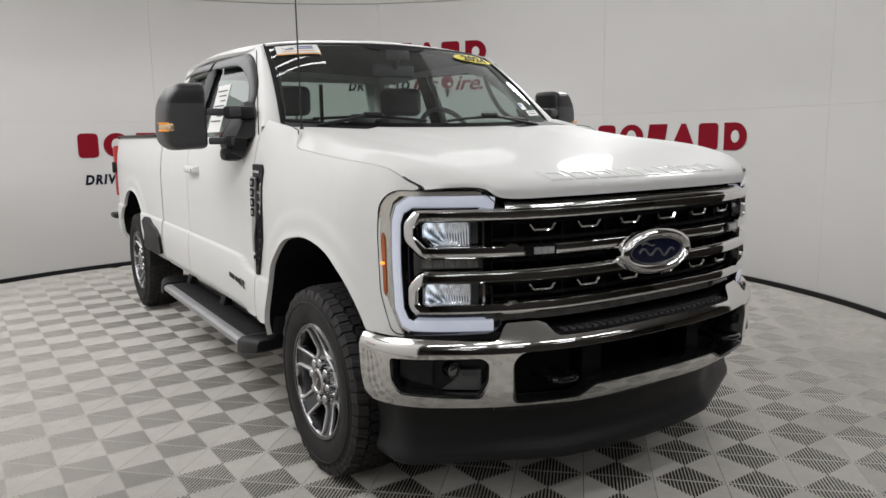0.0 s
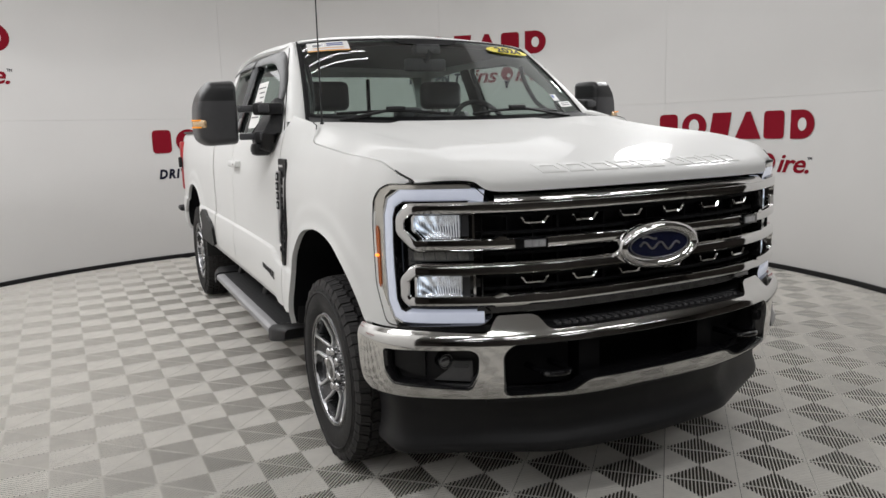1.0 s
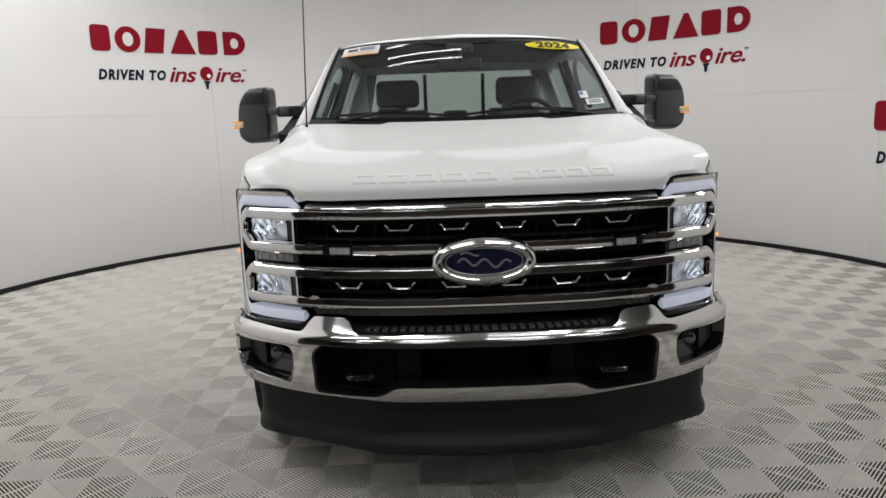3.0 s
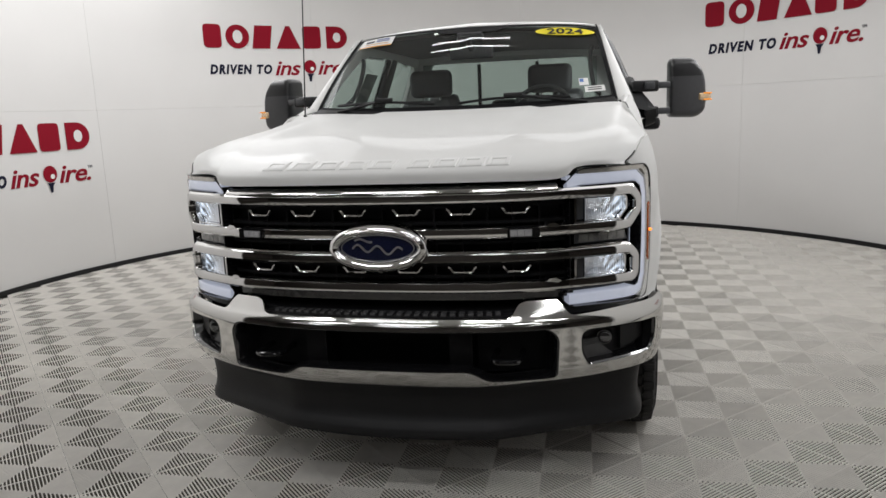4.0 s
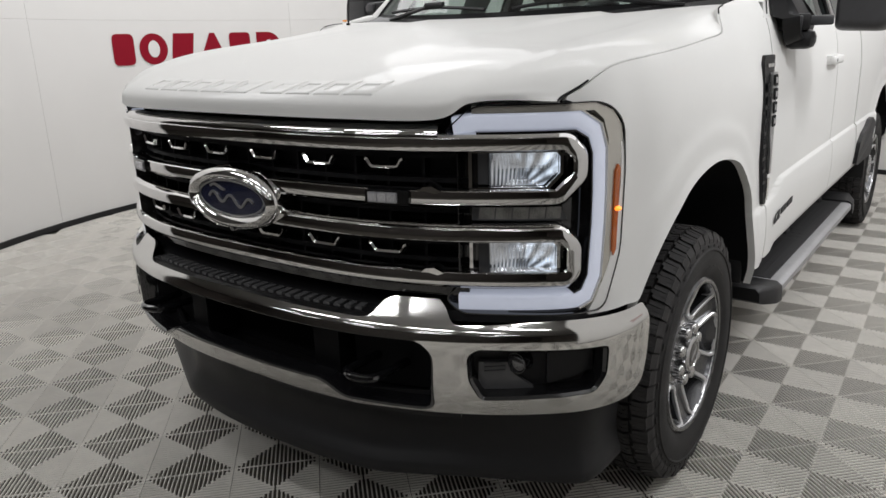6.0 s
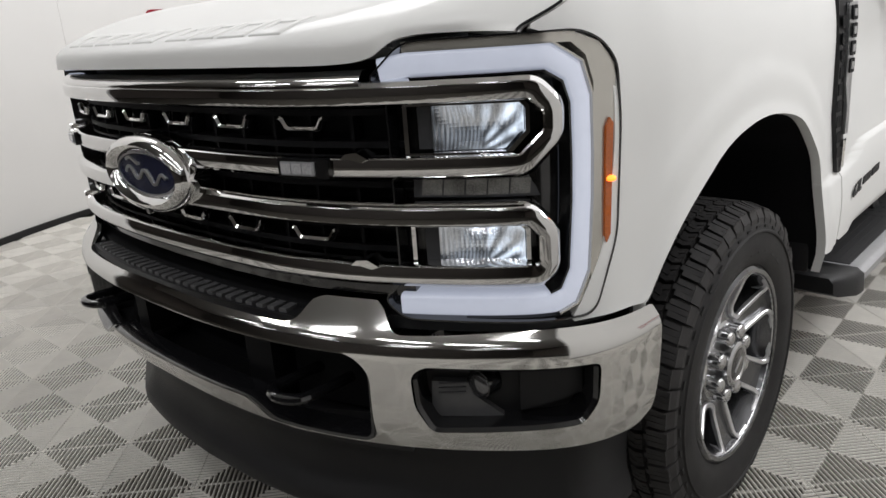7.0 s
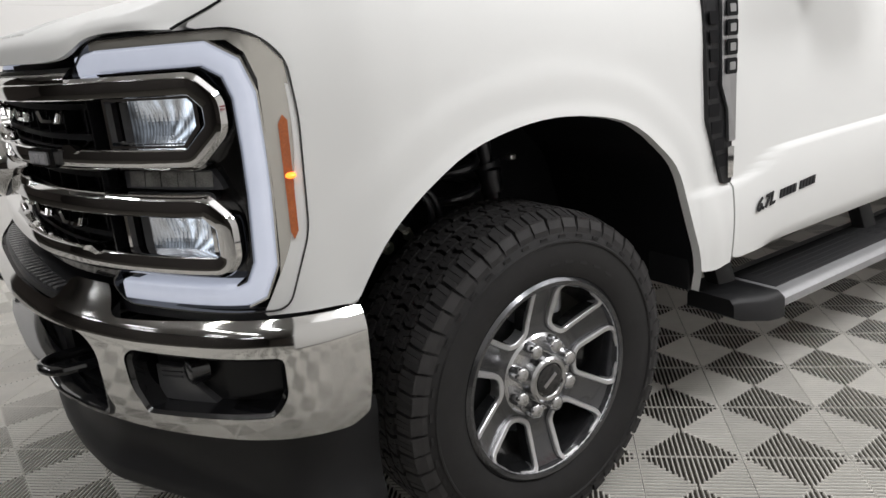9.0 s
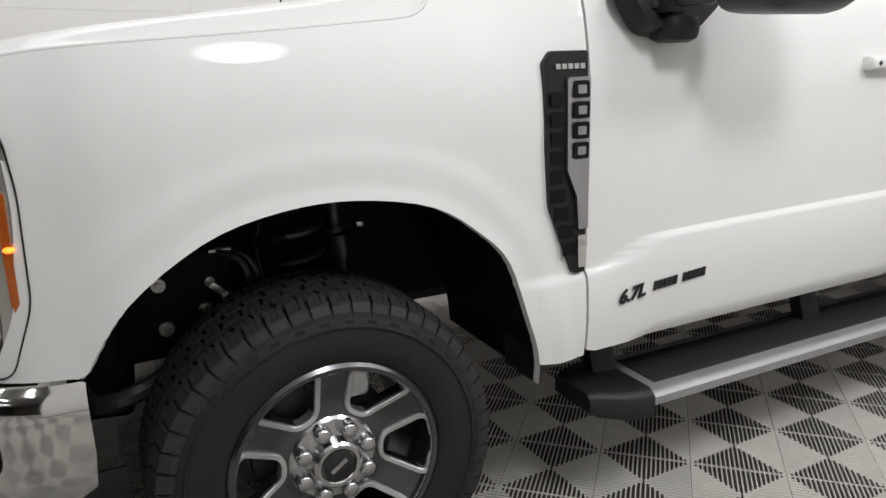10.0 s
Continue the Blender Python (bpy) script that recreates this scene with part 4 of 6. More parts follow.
# ---- wheels ----
def build_wheel():
    """A wheel round the x axis at the origin, its outer face towards +x."""
    wheel = empty("wheel", truck)
    I = Matrix.Identity(4)
    bm = bmesh.new()
    half = .138
    prof = [(.252, half - .035), (.258, half - .004), (.280, half + .008), (.315, half + .012), (.340, half + .009), (.3425, half + .013), (.3465, half + .013), (.349, half + .0085), (.376, half - .001),
            (.390, half - .014), (.397, half - .036)]
    ring = prof + [(.397, -half + .036)] + [(r, -h) for r, h in reversed(prof[:-1])]
    lathe(bm, ring, 96, I)
    tyre = part("tyre", bm, RUBBER, wheel, "black all-terrain tyre", smooth=40)
    # tread blocks in staggered rows, and shoulder lugs
    bm = bmesh.new()
    V, Fc = [], []
    rnd = random.Random(5)

    def block(a0, a1, h0, h1, skew, r0, r1, drop0=0.0, drop1=0.0):
        i = len(V)
        for r, ins in ((r0, 0.0), (r1, .0022)):
            for a, h, dr in ((a0, h0, drop0), (a1, h0, drop0), (a1 + skew, h1, drop1), (a0 + skew, h1, drop1)):
                am, hm = (a0 + a1 + skew) / 2, (h0 + h1) / 2
                aa, hh = a + (am - a) * ins * 12, h + (hm - h) * ins * 12
                rr = r - dr
                V.append((hh, rr * math.cos(aa), rr * math.sin(aa)))
        Fc.extend([(i + 4, i + 5, i + 6, i + 7)] + [(i + k, i + (k + 1) % 4, i + 4 + (k + 1) % 4, i + 4 + k) for k in range(4)])
    N = 52
    for k in range(N):
        w = 2 * math.pi / N
        a = w * k
        for row, (h0, h1) in enumerate(((-.082, -.048), (-.041, -.004), (.004, .041), (.048, .082))):
            sk = w * (.30 if row % 2 else -.30)
            off = w * (.5 if row % 2 else 0) + rnd.uniform(-.04, .04) * w
            # each block is cut in three by fine sipes
            for q0, q1 in ((.03, .285), (.31, .565), (.59, .845)):
                hm = (h0 + h1) / 2 + (.004 if q0 == .31 else -.002)
                block(a + off + q0 * w, a + off + q1 * w, h0, hm, sk * .5, .392, .4125)
                block(a + off + q0 * w + sk * .5, a + off + q1 * w + sk * .5, hm, h1, -sk * .3, .392, .4125)
        for s_ in (1, -1):
            off, out = w * .2, (.132 if k % 2 else .136)
            for m, (q0, q1) in enumerate(((.02, .285), (.305, .57), (.59, .855))):
                inner = (.092, .086, .094)[m]
                block(a + off + q0 * w, a + off + q1 * w, s_ * inner, s_ * out, w * .12, .386, .4118, 0, .012)
            block(a + off + .08 * w, a + off + .96 * w, s_ * (out - .003), s_ * .1415, 0, .362, .4010, 0, .024)
            if k % 2:
                block(a + off + .90 * w, a + off + 1.10 * w, s_ * .10, s_ * .128, 0, .386, .398, 0, .006)
    me = bpy.data.meshes.new("tread")
    me.from_pydata(V, [], Fc)
    bm.from_mesh(me)
    bpy.data.meshes.remove(me)
    bmesh.ops.recalc_face_normals(bm, faces=bm.faces[:])
    tagged(part("tread", bm, TREADRUBBER, tyre, smooth=0), kind="stuff")
    # sidewall blocks and rib
    bm = bmesh.new()
    for k in range(40):
        a = 2 * math.pi * (k + .5) / 40
        m = Matrix.Rotation(a, 4, "X") @ Matrix.Translation((half + .0075, 0, .357))
        bmesh.ops.create_cube(bm, size=1, matrix=m @ Matrix.Diagonal((.0022, .020, .007, 1)))
    for k in range(9):
        a = radians(-46 + 9.5 * k + (8 if k > 3 else 0))
        m = Matrix.Rotation(-a, 4, "X") @ Matrix.Translation((half + .0095, 0, .302))
        bmesh.ops.create_cube(bm, size=1, matrix=m @ Matrix.Diagonal((.0012, .026, .022, 1)))
    tagged(part("sidewall_relief", bm, RUBBER, tyre, smooth=0), kind="stuff")
    # rim: barrel, lip, spokes with pockets and openings
    OUT = Matrix.Translation((.014, 0, 0))
    bm = bmesh.new()
    lathe(bm, [(.256, .112), (.256, .120), (.248, .127), (.238, .125), (.234, .114), (.222, .06), (.212, -.10), (.222, -.13)], 64, OUT)
    rim = part("rim", bm, WHEELGREY, wheel, "grey alloy rim with bright machined edges")
    SP = 6
    RO, RI = .2345, .126

    def opening(shrink=0.0):
        ro, ri = RO, RI + shrink
        return [(ri * math.sin(radians(-11)), ri), (ri * math.sin(radians(11)), ri), (ro * math.sin(radians(18.5)), ro * math.cos(radians(18.5))), (0, ro * 1.012), (-ro * math.sin(radians(18.5)), ro * math.cos(radians(18.5)))]
    OPEN = rounded(opening(), .018)

    def local(th, r):
        w = 2 * math.pi / SP
        t = (th + w / 2) % w - w / 2
        return r * math.sin(t), r * math.cos(t)

    def face_h(r):
        return lerp_table(r, [(.05, .098), (.09, .096), (.13, .090), (.21, .113), (.24, .130)])
    bm = bmesh.new()
    th = span(0, 2 * math.pi, 168)
    holed(bm, th, span(.06, .242, 28), lambda t, r: Vector((face_h(r) - .006, r * math.cos(t), r * math.sin(t))), lambda t, r: sd_polygon(local(t, r), OPEN))
    bmesh.ops.remove_doubles(bm, verts=bm.verts[:], dist=1e-5)
    bmesh.ops.recalc_face_normals(bm, faces=bm.faces[:])
    if sum(f.normal.x for f in bm.faces) < 0:
        bmesh.ops.reverse_faces(bm, faces=bm.faces[:])
    part("spoke_face", bm, WHEELGREY, rim, solid=.03)
    for k in range(SP):
        bm = bmesh.new()
        th0 = 2 * math.pi * k / SP
        out = [p for p in OPEN]
        m = len(out)
        rows = []
        for i in range(m):
            p, a, b = Vector(out[i]), Vector(out[i - 1]), Vector(out[(i + 1) % m])
            t = (b - a).normalized()
            nrm = Vector((t.y, -t.x))
            row = []
            for w, h in ((0, -.03), (0, .002), (.002, .0045), (.0115, .0045), (.0135, .001), (.0135, -.008)):
                q = p + nrm * w
                r, ang = q.length, math.atan2(q.x, q.y) + th0
                row.append(Vector((face_h(r) + h, r * math.cos(ang), r * math.sin(ang))))
            rows.append(row)
        sheet(bm, rows, close_v=True)
        bmesh.ops.recalc_face_normals(bm, faces=bm.faces[:])
        part("machined_edge", bm, MACHINED, rim, smooth=20)
    bm = bmesh.new()
    lathe(bm, [(.2345, .104), (.2355, .1195), (.2370, .1215), (.2465, .1225), (.2490, .1205), (.2495, .110)], 72, OUT)
    part("machined_edge", bm, MACHINED, rim)
    # chrome hub cover with eight lug nuts
    IN = Matrix.Translation((-.013, 0, 0))
    bm = bmesh.new()
    lathe(bm, [(.108, .090), (.107, .100), (.100, .106), (.074, .108), (.060, .110), (.058, .140), (.052, .1455), (.044, .1455), (.040, .140), (.0, .140)], 48, IN)
    hub = part("hub_cover", bm, HUBCHROME, wheel, "chrome hub cover")
    bm = bmesh.new()
    lathe(bm, [(.039, .1405), (.039, .144), (.034, .1455), (.0, .1455)], 32, IN)
    part("centre_cap", bm, GLOSSBLACK, hub)
    bm = bmesh.new()
    m = IN @ Matrix.Rotation(radians(37), 4, "X")
    bmesh.ops.create_cube(bm, size=1, matrix=m @ Matrix.Translation((.146, 0, 0)) @ Matrix.Diagonal((.001, .046, .010, 1)))
    part("cap_mark", bm, SATIN, hub)
    for k in range(8):
        a = 2 * math.pi * (k + .5) / 8
        c = Vector((0, .083 * math.cos(a), .083 * math.sin(a)))
        bm = bmesh.new()
        lathe(bm, [(.0205, .096), (.0205, .128), (.0195, .135), (.0145, .140), (.007, .1415), (0, .1415)], 12, IN @ Matrix.Translation(c))
        part("lug_nut", bm, HUBCHROME, hub, smooth=50)
    # brake disc behind
    bm = bmesh.new()
    lathe(bm, [(.05, .02), (.175, .02), (.178, .0), (.05, -.0)], 32, I)
    part("brake_disc", bm, GREYPLASTIC, wheel)
    bm = bmesh.new()
    box(bm, (.045, .03, .165), (.05, .15, .07), .015)
    part("brake_caliper", bm, SATIN, wheel)
    return wheel


w0 = build_wheel()
w0.matrix_world = pose(.876, 0, .413, -2, 0, 0)
for x, y, spin, sd in ((.876, REAR, 22, 1), (-.876, 0, 15, -1), (-.876, REAR, 40, -1)):
    copy_thing(w0, pose(x, y, .413, 0, 0, 0 if sd > 0 else 180) @ pose(0, 0, 0, spin, 0, 0))

# ---- front end: lamps, grille, bumper ----
def closed_loop(zt, zb, end, cut_t, cut_b, inner=0.0):
    """An (s, z) loop right across the front with chamfered ends."""
    right = [(end - cut_t, zt), (end, zt - cut_t), (end, zb + cut_b), (end - cut_b, zb)]
    return right + [(-s, z) for s, z in reversed(right)]


grille = empty("grille", truck)
BAR = [(-.021, -.045), (-.021, .003), (-.0198, .0080), (-.0175, .0110), (-.006, .0125), (.009, .0125), (.0115, .0116), (.0190, .0040), (.021, -.002), (.021, -.045)]
for name, loop in (("upper_surround", rounded(closed_loop(1.182, 1.050, .988, .034, .052), .012, 4)), ("lower_surround", rounded(closed_loop(.966, .850, .977, .034, .018), .012, 4))):
    bm = bmesh.new()
    sweep(bm, FRONT, loop, BAR, closed=True, tilt=-.14 if name == "lower_surround" else 0.0)
    part(name, bm, CHROME, grille, "polished chrome grille bar loop", smooth=22)
bm = bmesh.new()
sweep(bm, FRONT, [(-.655, 1.209), (0, 1.209), (.655, 1.209)], [(-.013, -.04), (-.013, .008), (-.011, .010), (-.004, .009), (.010, -.006), (.013, -.012), (.013, -.04)])
part("top_bar", bm, CHROME, grille, smooth=45)
# black backing with its vertical and level ribs
bm = bmesh.new()
plate(bm, FRONT, [(-.74, .80), (.74, .80), (.74, 1.235), (-.74, 1.235)], -.10, -.085)
part("backing", bm, DARK, grille)
for z in (1.145, 1.085, 1.010, .93, .885):
    bm = bmesh.new()
    sweep(bm, FRONT, [(-.72, z), (0, z), (.72, z)], [(-.006, -.085), (-.006, -.045), (.006, -.045), (.006, -.085)])
    part("slat", bm, DARK, grille)
for k in range(-7, 8):
    bm = bmesh.new()
    plate(bm, FRONT, [(k * .1 - .004, .86), (k * .1 + .004, .86), (k * .1 + .004, 1.19), (k * .1 - .004, 1.19)], -.085, -.05)
    part("slat", bm, DARK, grille)
bm = bmesh.new()
plate(bm, FRONT, [(-.72, .80), (.72, .80), (.72, .832), (-.72, .832)], -.09, -.02)
part("lower_ledge", bm, GLOSSBLACK, grille)
# chrome brackets in two rows
for zc in (1.122, .908):
    for sc in (-.505, -.305, -.103, .103, .305, .505):
        bm = bmesh.new()
        path = [(sc - .053, zc + .016), (sc - .047, zc + .013), (sc - .038, zc - .001), (sc - .032, zc - .004), (sc + .032, zc - .004), (sc + .038, zc - .001), (sc + .047, zc + .013), (sc + .053, zc + .016)]
        sweep(bm, FRONT, path, [(-.0045, -.034), (-.0055, -.022), (-.001, -.014), (.0045, -.018), (.0045, -.034)], fine=.02)
        part("bracket", bm, CHROME, grille, smooth=45)
# small shoulder tips where the bars meet the lamps
for sd in (1, -1):
    for z in (1.073, .872):
        bm = bmesh.new()
        plate(bm, FRONT, [(sd * s, zz) for s, zz in ((.606, z - .004), (.618, z + .006), (.640, z + .008), (.662, z - .004), (.648, z - .010), (.625, z - .004))][::sd], -.03, .015)
        part("shoulder_tip", bm, CHROME, grille)
# marker lamps on the second bar
for sd in (1, -1):
    bm = bmesh.new()
    plate(bm, FRONT, rounded([(sd * .470, 1.034), (sd * .585, 1.034), (sd * .585, 1.070), (sd * .470, 1.070)][::sd], .005), -.02, .021)
    marker = part("marker_lamp", bm, GLOSSBLACK, grille, "small smoked marker lamp")
    bm = bmesh.new()
    plate(bm, FRONT, rounded([(sd * .479, 1.039), (sd * .556, 1.039), (sd * .556, 1.065), (sd * .479, 1.065)][::sd], .004), .020, .0245)
    part("lens", bm, material("marker_lens", (.30, .30, .31), .2, coat=.8, grain=.3, grain_scale=80), marker)
    for k in range(3):
        bm = bmesh.new()
        s0 = .482 + k * .0245
        plate(bm, FRONT, rounded([(sd * s0, 1.042), (sd * (s0 + .021), 1.042), (sd * (s0 + .021), 1.062), (sd * s0, 1.062)][::sd], .003), .024, .0262)
        part("cell", bm, material("marker_cell", (.62, .62, .64), .25, .4, grain=.35, grain_scale=220), marker)
# oval badge, its mark left plain
badge = empty("oval_badge", grille)


def oval(hw, hh, n=48):
    return [(hw * math.cos(2 * math.pi * k / n), 1.006 + hh * math.sin(2 * math.pi * k / n)) for k in range(n)]


bm = bmesh.new()
sweep(bm, FRONT, oval(.166, .068), [(-.022, -.03), (-.022, .022), (-.014, .040), (0, .046), (.013, .038), (.020, .026), (.022, .0), (.022, -.03)], closed=True, fine=.2)
part("chrome_ring", bm, CHROME, badge, smooth=50)
bm = bmesh.new()
plate(bm, FRONT, oval(.150, .053), .0, .026, step=.03)
part("blue_field", bm, BLUE, badge, "dark blue enamel oval")
bm = bmesh.new()
sweep(bm, FRONT, oval(.138, .048), [(-.0016, .02), (-.0016, .0282), (.0016, .0282), (.0016, .02)], closed=True, fine=.2)
part("inner_line", bm, SATIN, badge)
wave = [(-.095 + .0019 * k, 1.001 + .013 * math.sin(k * .155) + .005 * math.sin(k * .05 + .6)) for k in range(101)]
for line in (wave, [(-.085 + .0035 * k, 1.034 + .006 * math.sin(k * .28)) for k in range(20)]):
    bm = bmesh.new()
    sweep(bm, FRONT, line, [(-.0034, .022), (-.0034, .0295), (.0034, .0295), (.0034, .022)], fine=.01)
    part("silver_ribbon", bm, SATIN, badge, smooth=50)
bm = bmesh.new()
c = FRONT.point(.012, .925, .03)
tube(bm, c, c + Vector((0, -.012, -.002)), .010, .008, 12)
part("camera_eye", bm, GLOSSBLACK, badge)

# headlights
HOUSING = [(.668, 1.205), (.735, 1.266), (1.035, 1.268), (1.082, 1.248), (1.118, 1.21), (1.128, 1.11), (1.120, .90), (1.066, .757), (.70, .762), (.660, .80), (.700, .83), (.700, 1.19)]
for sd in (1, -1):
    def S(pts):
        return [(sd * s, z) for s, z in pts][::sd]
    lamp = empty("headlight", truck)
    bm = bmesh.new()
    plate(bm, FRONT, S(rounded(HOUSING, .022, 4)), -.075, -.050)
    part("housing", bm, GLOSSBLACK, lamp)
    bm = bmesh.new()
    sweep(bm, FRONT, S(rounded(HOUSING, .03, 5)), [(-.0016, -.06), (-.0016, .002), (.0016, .002), (.0016, -.06)], closed=True)
    part("seal", bm, GLOSSBLACK, lamp)
    bm = bmesh.new()
    TUBE = [(.690, 1.220), (.745, 1.228), (.980, 1.229), (1.024, 1.202), (1.040, 1.155), (1.0425, 1.06), (1.0415, .98), (1.034, .850), (1.012, .802), (.985, .791), (.695, .789)]
    FLAT = [(-.0205, -.05), (-.0205, -.007), (-.0175, -.002), (-.014, -.0005), (.014, -.0005), (.0175, -.002), (.0205, -.007), (.0205, -.05)]
    sweep(bm, FRONT, S(TUBE), FLAT, fine=.012)
    part("daylight_bar", bm, DRLGLOW, lamp, "glowing white daylight bar", smooth=40)
    # clear trim outside and inside of the bar
    for lo_, hi_, mat_ in ((-.0250, -.0215, GLOSSBLACK), (.0212, .0245, TRIMSILVER)):
        bm = bmesh.new()
        sweep(bm, FRONT, S(TUBE[1:-1]), [(lo_, -.045), (lo_, .0015), (hi_, .0015), (hi_, -.045)], fine=.012)
        part("bar_edge", bm, mat_, lamp)
    bm = bmesh.new()
    sweep(bm, FRONT, S([(.735, 1.256), (1.0, 1.257), (1.03, 1.256)]), [(-.008, -.04), (-.008, .0), (.009, -.002), (.009, -.04)])
    part("upper_trim", bm, TRIMSILVER, lamp)
    bm = bmesh.new()
    plate(bm, FRONT, S([(1.05, 1.226), (1.02, 1.250), (1.03, 1.263), (1.078, 1.246), (1.114, 1.207), (1.122, 1.11), (1.115, .90), (1.066, .766), (1.052, .785), (1.062, .86), (1.067, 1.0), (1.066, 1.18)]), -.05, -.002)
    part("side_reflector", bm, TRIMSILVER, lamp, "chrome side reflector")
    bm = bmesh.new()
    plate(bm, FRONT, S([(1.090, 1.100), (1.099, 1.116), (1.107, 1.106), (1.101, .905), (1.092, .890), (1.087, .905)]), -.002, .003)
    part("side_marker", bm, AMBER, lamp, "amber side marker")
    bm = bmesh.new()
    c = FRONT.point(sd * 1.100, 1.008, .0035)
    bmesh.ops.create_uvsphere(bm, u_segments=10, v_segments=8, radius=.0065, matrix=Matrix.Translation(c) @ Matrix.Diagonal((1.6, 1.6, .9, 1)))
    part("bulb", bm, AMBERGLOW, lamp)
    # two projector chambers
    for (zt, zb, so, si, ch) in ((1.160, 1.070, .945, .728, .036), (.943, .853, .940, .727, .018)):
        out = [(si, zb), (so - ch, zb), (so, zb + ch), (so, zt - .012), (so - .012, zt), (si, zt)]
        bm = bmesh.new()
        sweep(bm, FRONT, S(out), [(-.004, -.055), (-.004, -.012), (.004, -.012), (.004, -.055)], closed=True)
        cell = part("chamber_frame", bm, CHROME, lamp)
        bm = bmesh.new()
        plate(bm, FRONT, S(out), -.06, -.046)
        part("chamber_back", bm, GLOSSBLACK, cell)
        # faceted reflector bowl, its painted glow brightest outwards
        bm = bmesh.new()
        nc, nr, s0 = 34, 12, si + .044
        pts = []
        for c in range(nc + 1):
            row = []
            for r in range(nr + 1):
                u, v = c / nc, r / nr
                s = s0 + (so - .005 - s0) * u
                low = zb + .005 + max(0, s - (so - ch)) * 1.0
                z = low + (zt - .005 - low) * v
                slant = .012 * (v - .5) * min(1, u * 2) if 0 < c < nc else 0
                d = -.030 - .014 * math.sin(math.pi * u) * math.sin(math.pi * (.15 + .8 * v)) + .0012 * (c % 2)
                row.append(FRONT.point(sd * (s + slant), z, d))
            pts.append(row)
        sheet(bm, pts)
        bmesh.ops.recalc_face_normals(bm, faces=bm.faces[:])
        part("reflector", bm, LAMPBOWL, cell, "reflector with a painted ribbed glow", smooth=0)
        bm = bmesh.new()
        plate(bm, FRONT, S([(si + .016, zb + .008), (si + .042, zb + .008), (si + .042, zt - .008), (si + .016, zt - .008)]), -.05, -.034)
        part("inner_wall", bm, GREYPLASTIC, cell)
    # smoked strip between them
    bm = bmesh.new()
    plate(bm, FRONT, S([(.728, .991), (.968, .989), (.960, 1.006), (.944, 1.026), (.730, 1.028)]), -.05, -.028)
    strip = part("turn_signal", bm, GREYPLASTIC, lamp, "smoked turn signal strip")
    for k in range(5):
        bm = bmesh.new()
        s0 = .745 + k * .041
        plate(bm, FRONT, S([(s0, .995), (s0 + .038, .995), (s0 + .041, 1.023), (s0 + .003, 1.023)]), -.028, -.025, step=.5)
        part("cell", bm, material("signal_cell", (.26, .26, .25), .25, .4, grain=.6, grain_scale=420, coat=.6), strip)

# bumper
bumper = empty("front_bumper", truck)


def bump_depth(z):
    return lerp_table(z, [(.47, -.035), (.50, -.012), (.56, .004), (.64, .010), (.70, .012), (.725, .006), (.745, -.009), (.765, -.023), (.80, -.046)])


def bump_top(s):
    return lerp_table(abs(s), [(.0, .748), (.46, .744), (.485, .750), (.525, .790), (.555, .797), (.665, .796), (.685, .780), (.705, .748), (.72, .742), (1.0, .750), (1.26, .748)])


INTAKE = rounded([(-.655, .515), (-.40, .512), (-.33, .548), (.33, .548), (.40, .512), (.655, .515), (.660, .668), (.622, .705), (-.622, .705), (-.660, .668)], .025)
FOG = rounded([(.745, .60), (.775, .545), (1.062, .556), (1.092, .60), (1.094, .682), (.768, .688), (.742, .668)], .016)


def bump_cut(s, z):
    a = abs(s)
    return min(bump_top(s) - z, z - lerp_table(a, [(0, .474), (.3, .482), (.6, .500), (1.2, .502), (1.25, .53)]), 1.252 - .10 * max(0, .60 - z) - a,
               sd_polygon((s, z), INTAKE), sd_polygon((a, z), FOG))


bm = bmesh.new()
holed(bm, span(-1.27, 1.27, 190), span(.465, .805, 40), lambda s, z: BUMP.point(s, z, bump_depth(z)), bump_cut)
bmesh.ops.recalc_face_normals(bm, faces=bm.faces[:])
if sum(f.normal.y for f in bm.faces) > 0:
    bmesh.ops.reverse_faces(bm, faces=bm.faces[:])
part("bumper_skin", bm, BUMPERCHROME, bumper, "polished chrome bumper skin", smooth=45, solid=.022)
bm = bmesh.new()
plate(bm, BUMP, [(-.72, .44), (.72, .44), (.72, .74), (-.72, .74)], -.20, -.185)
part("intake_back", bm, DARK, bumper)
bm = bmesh.new()
plate(bm, BUMP, [(-.72, .478), (.72, .478), (.72, .492), (-.72, .492)], -.20, -.03)
part("intake_floor", bm, BLACK, bumper)
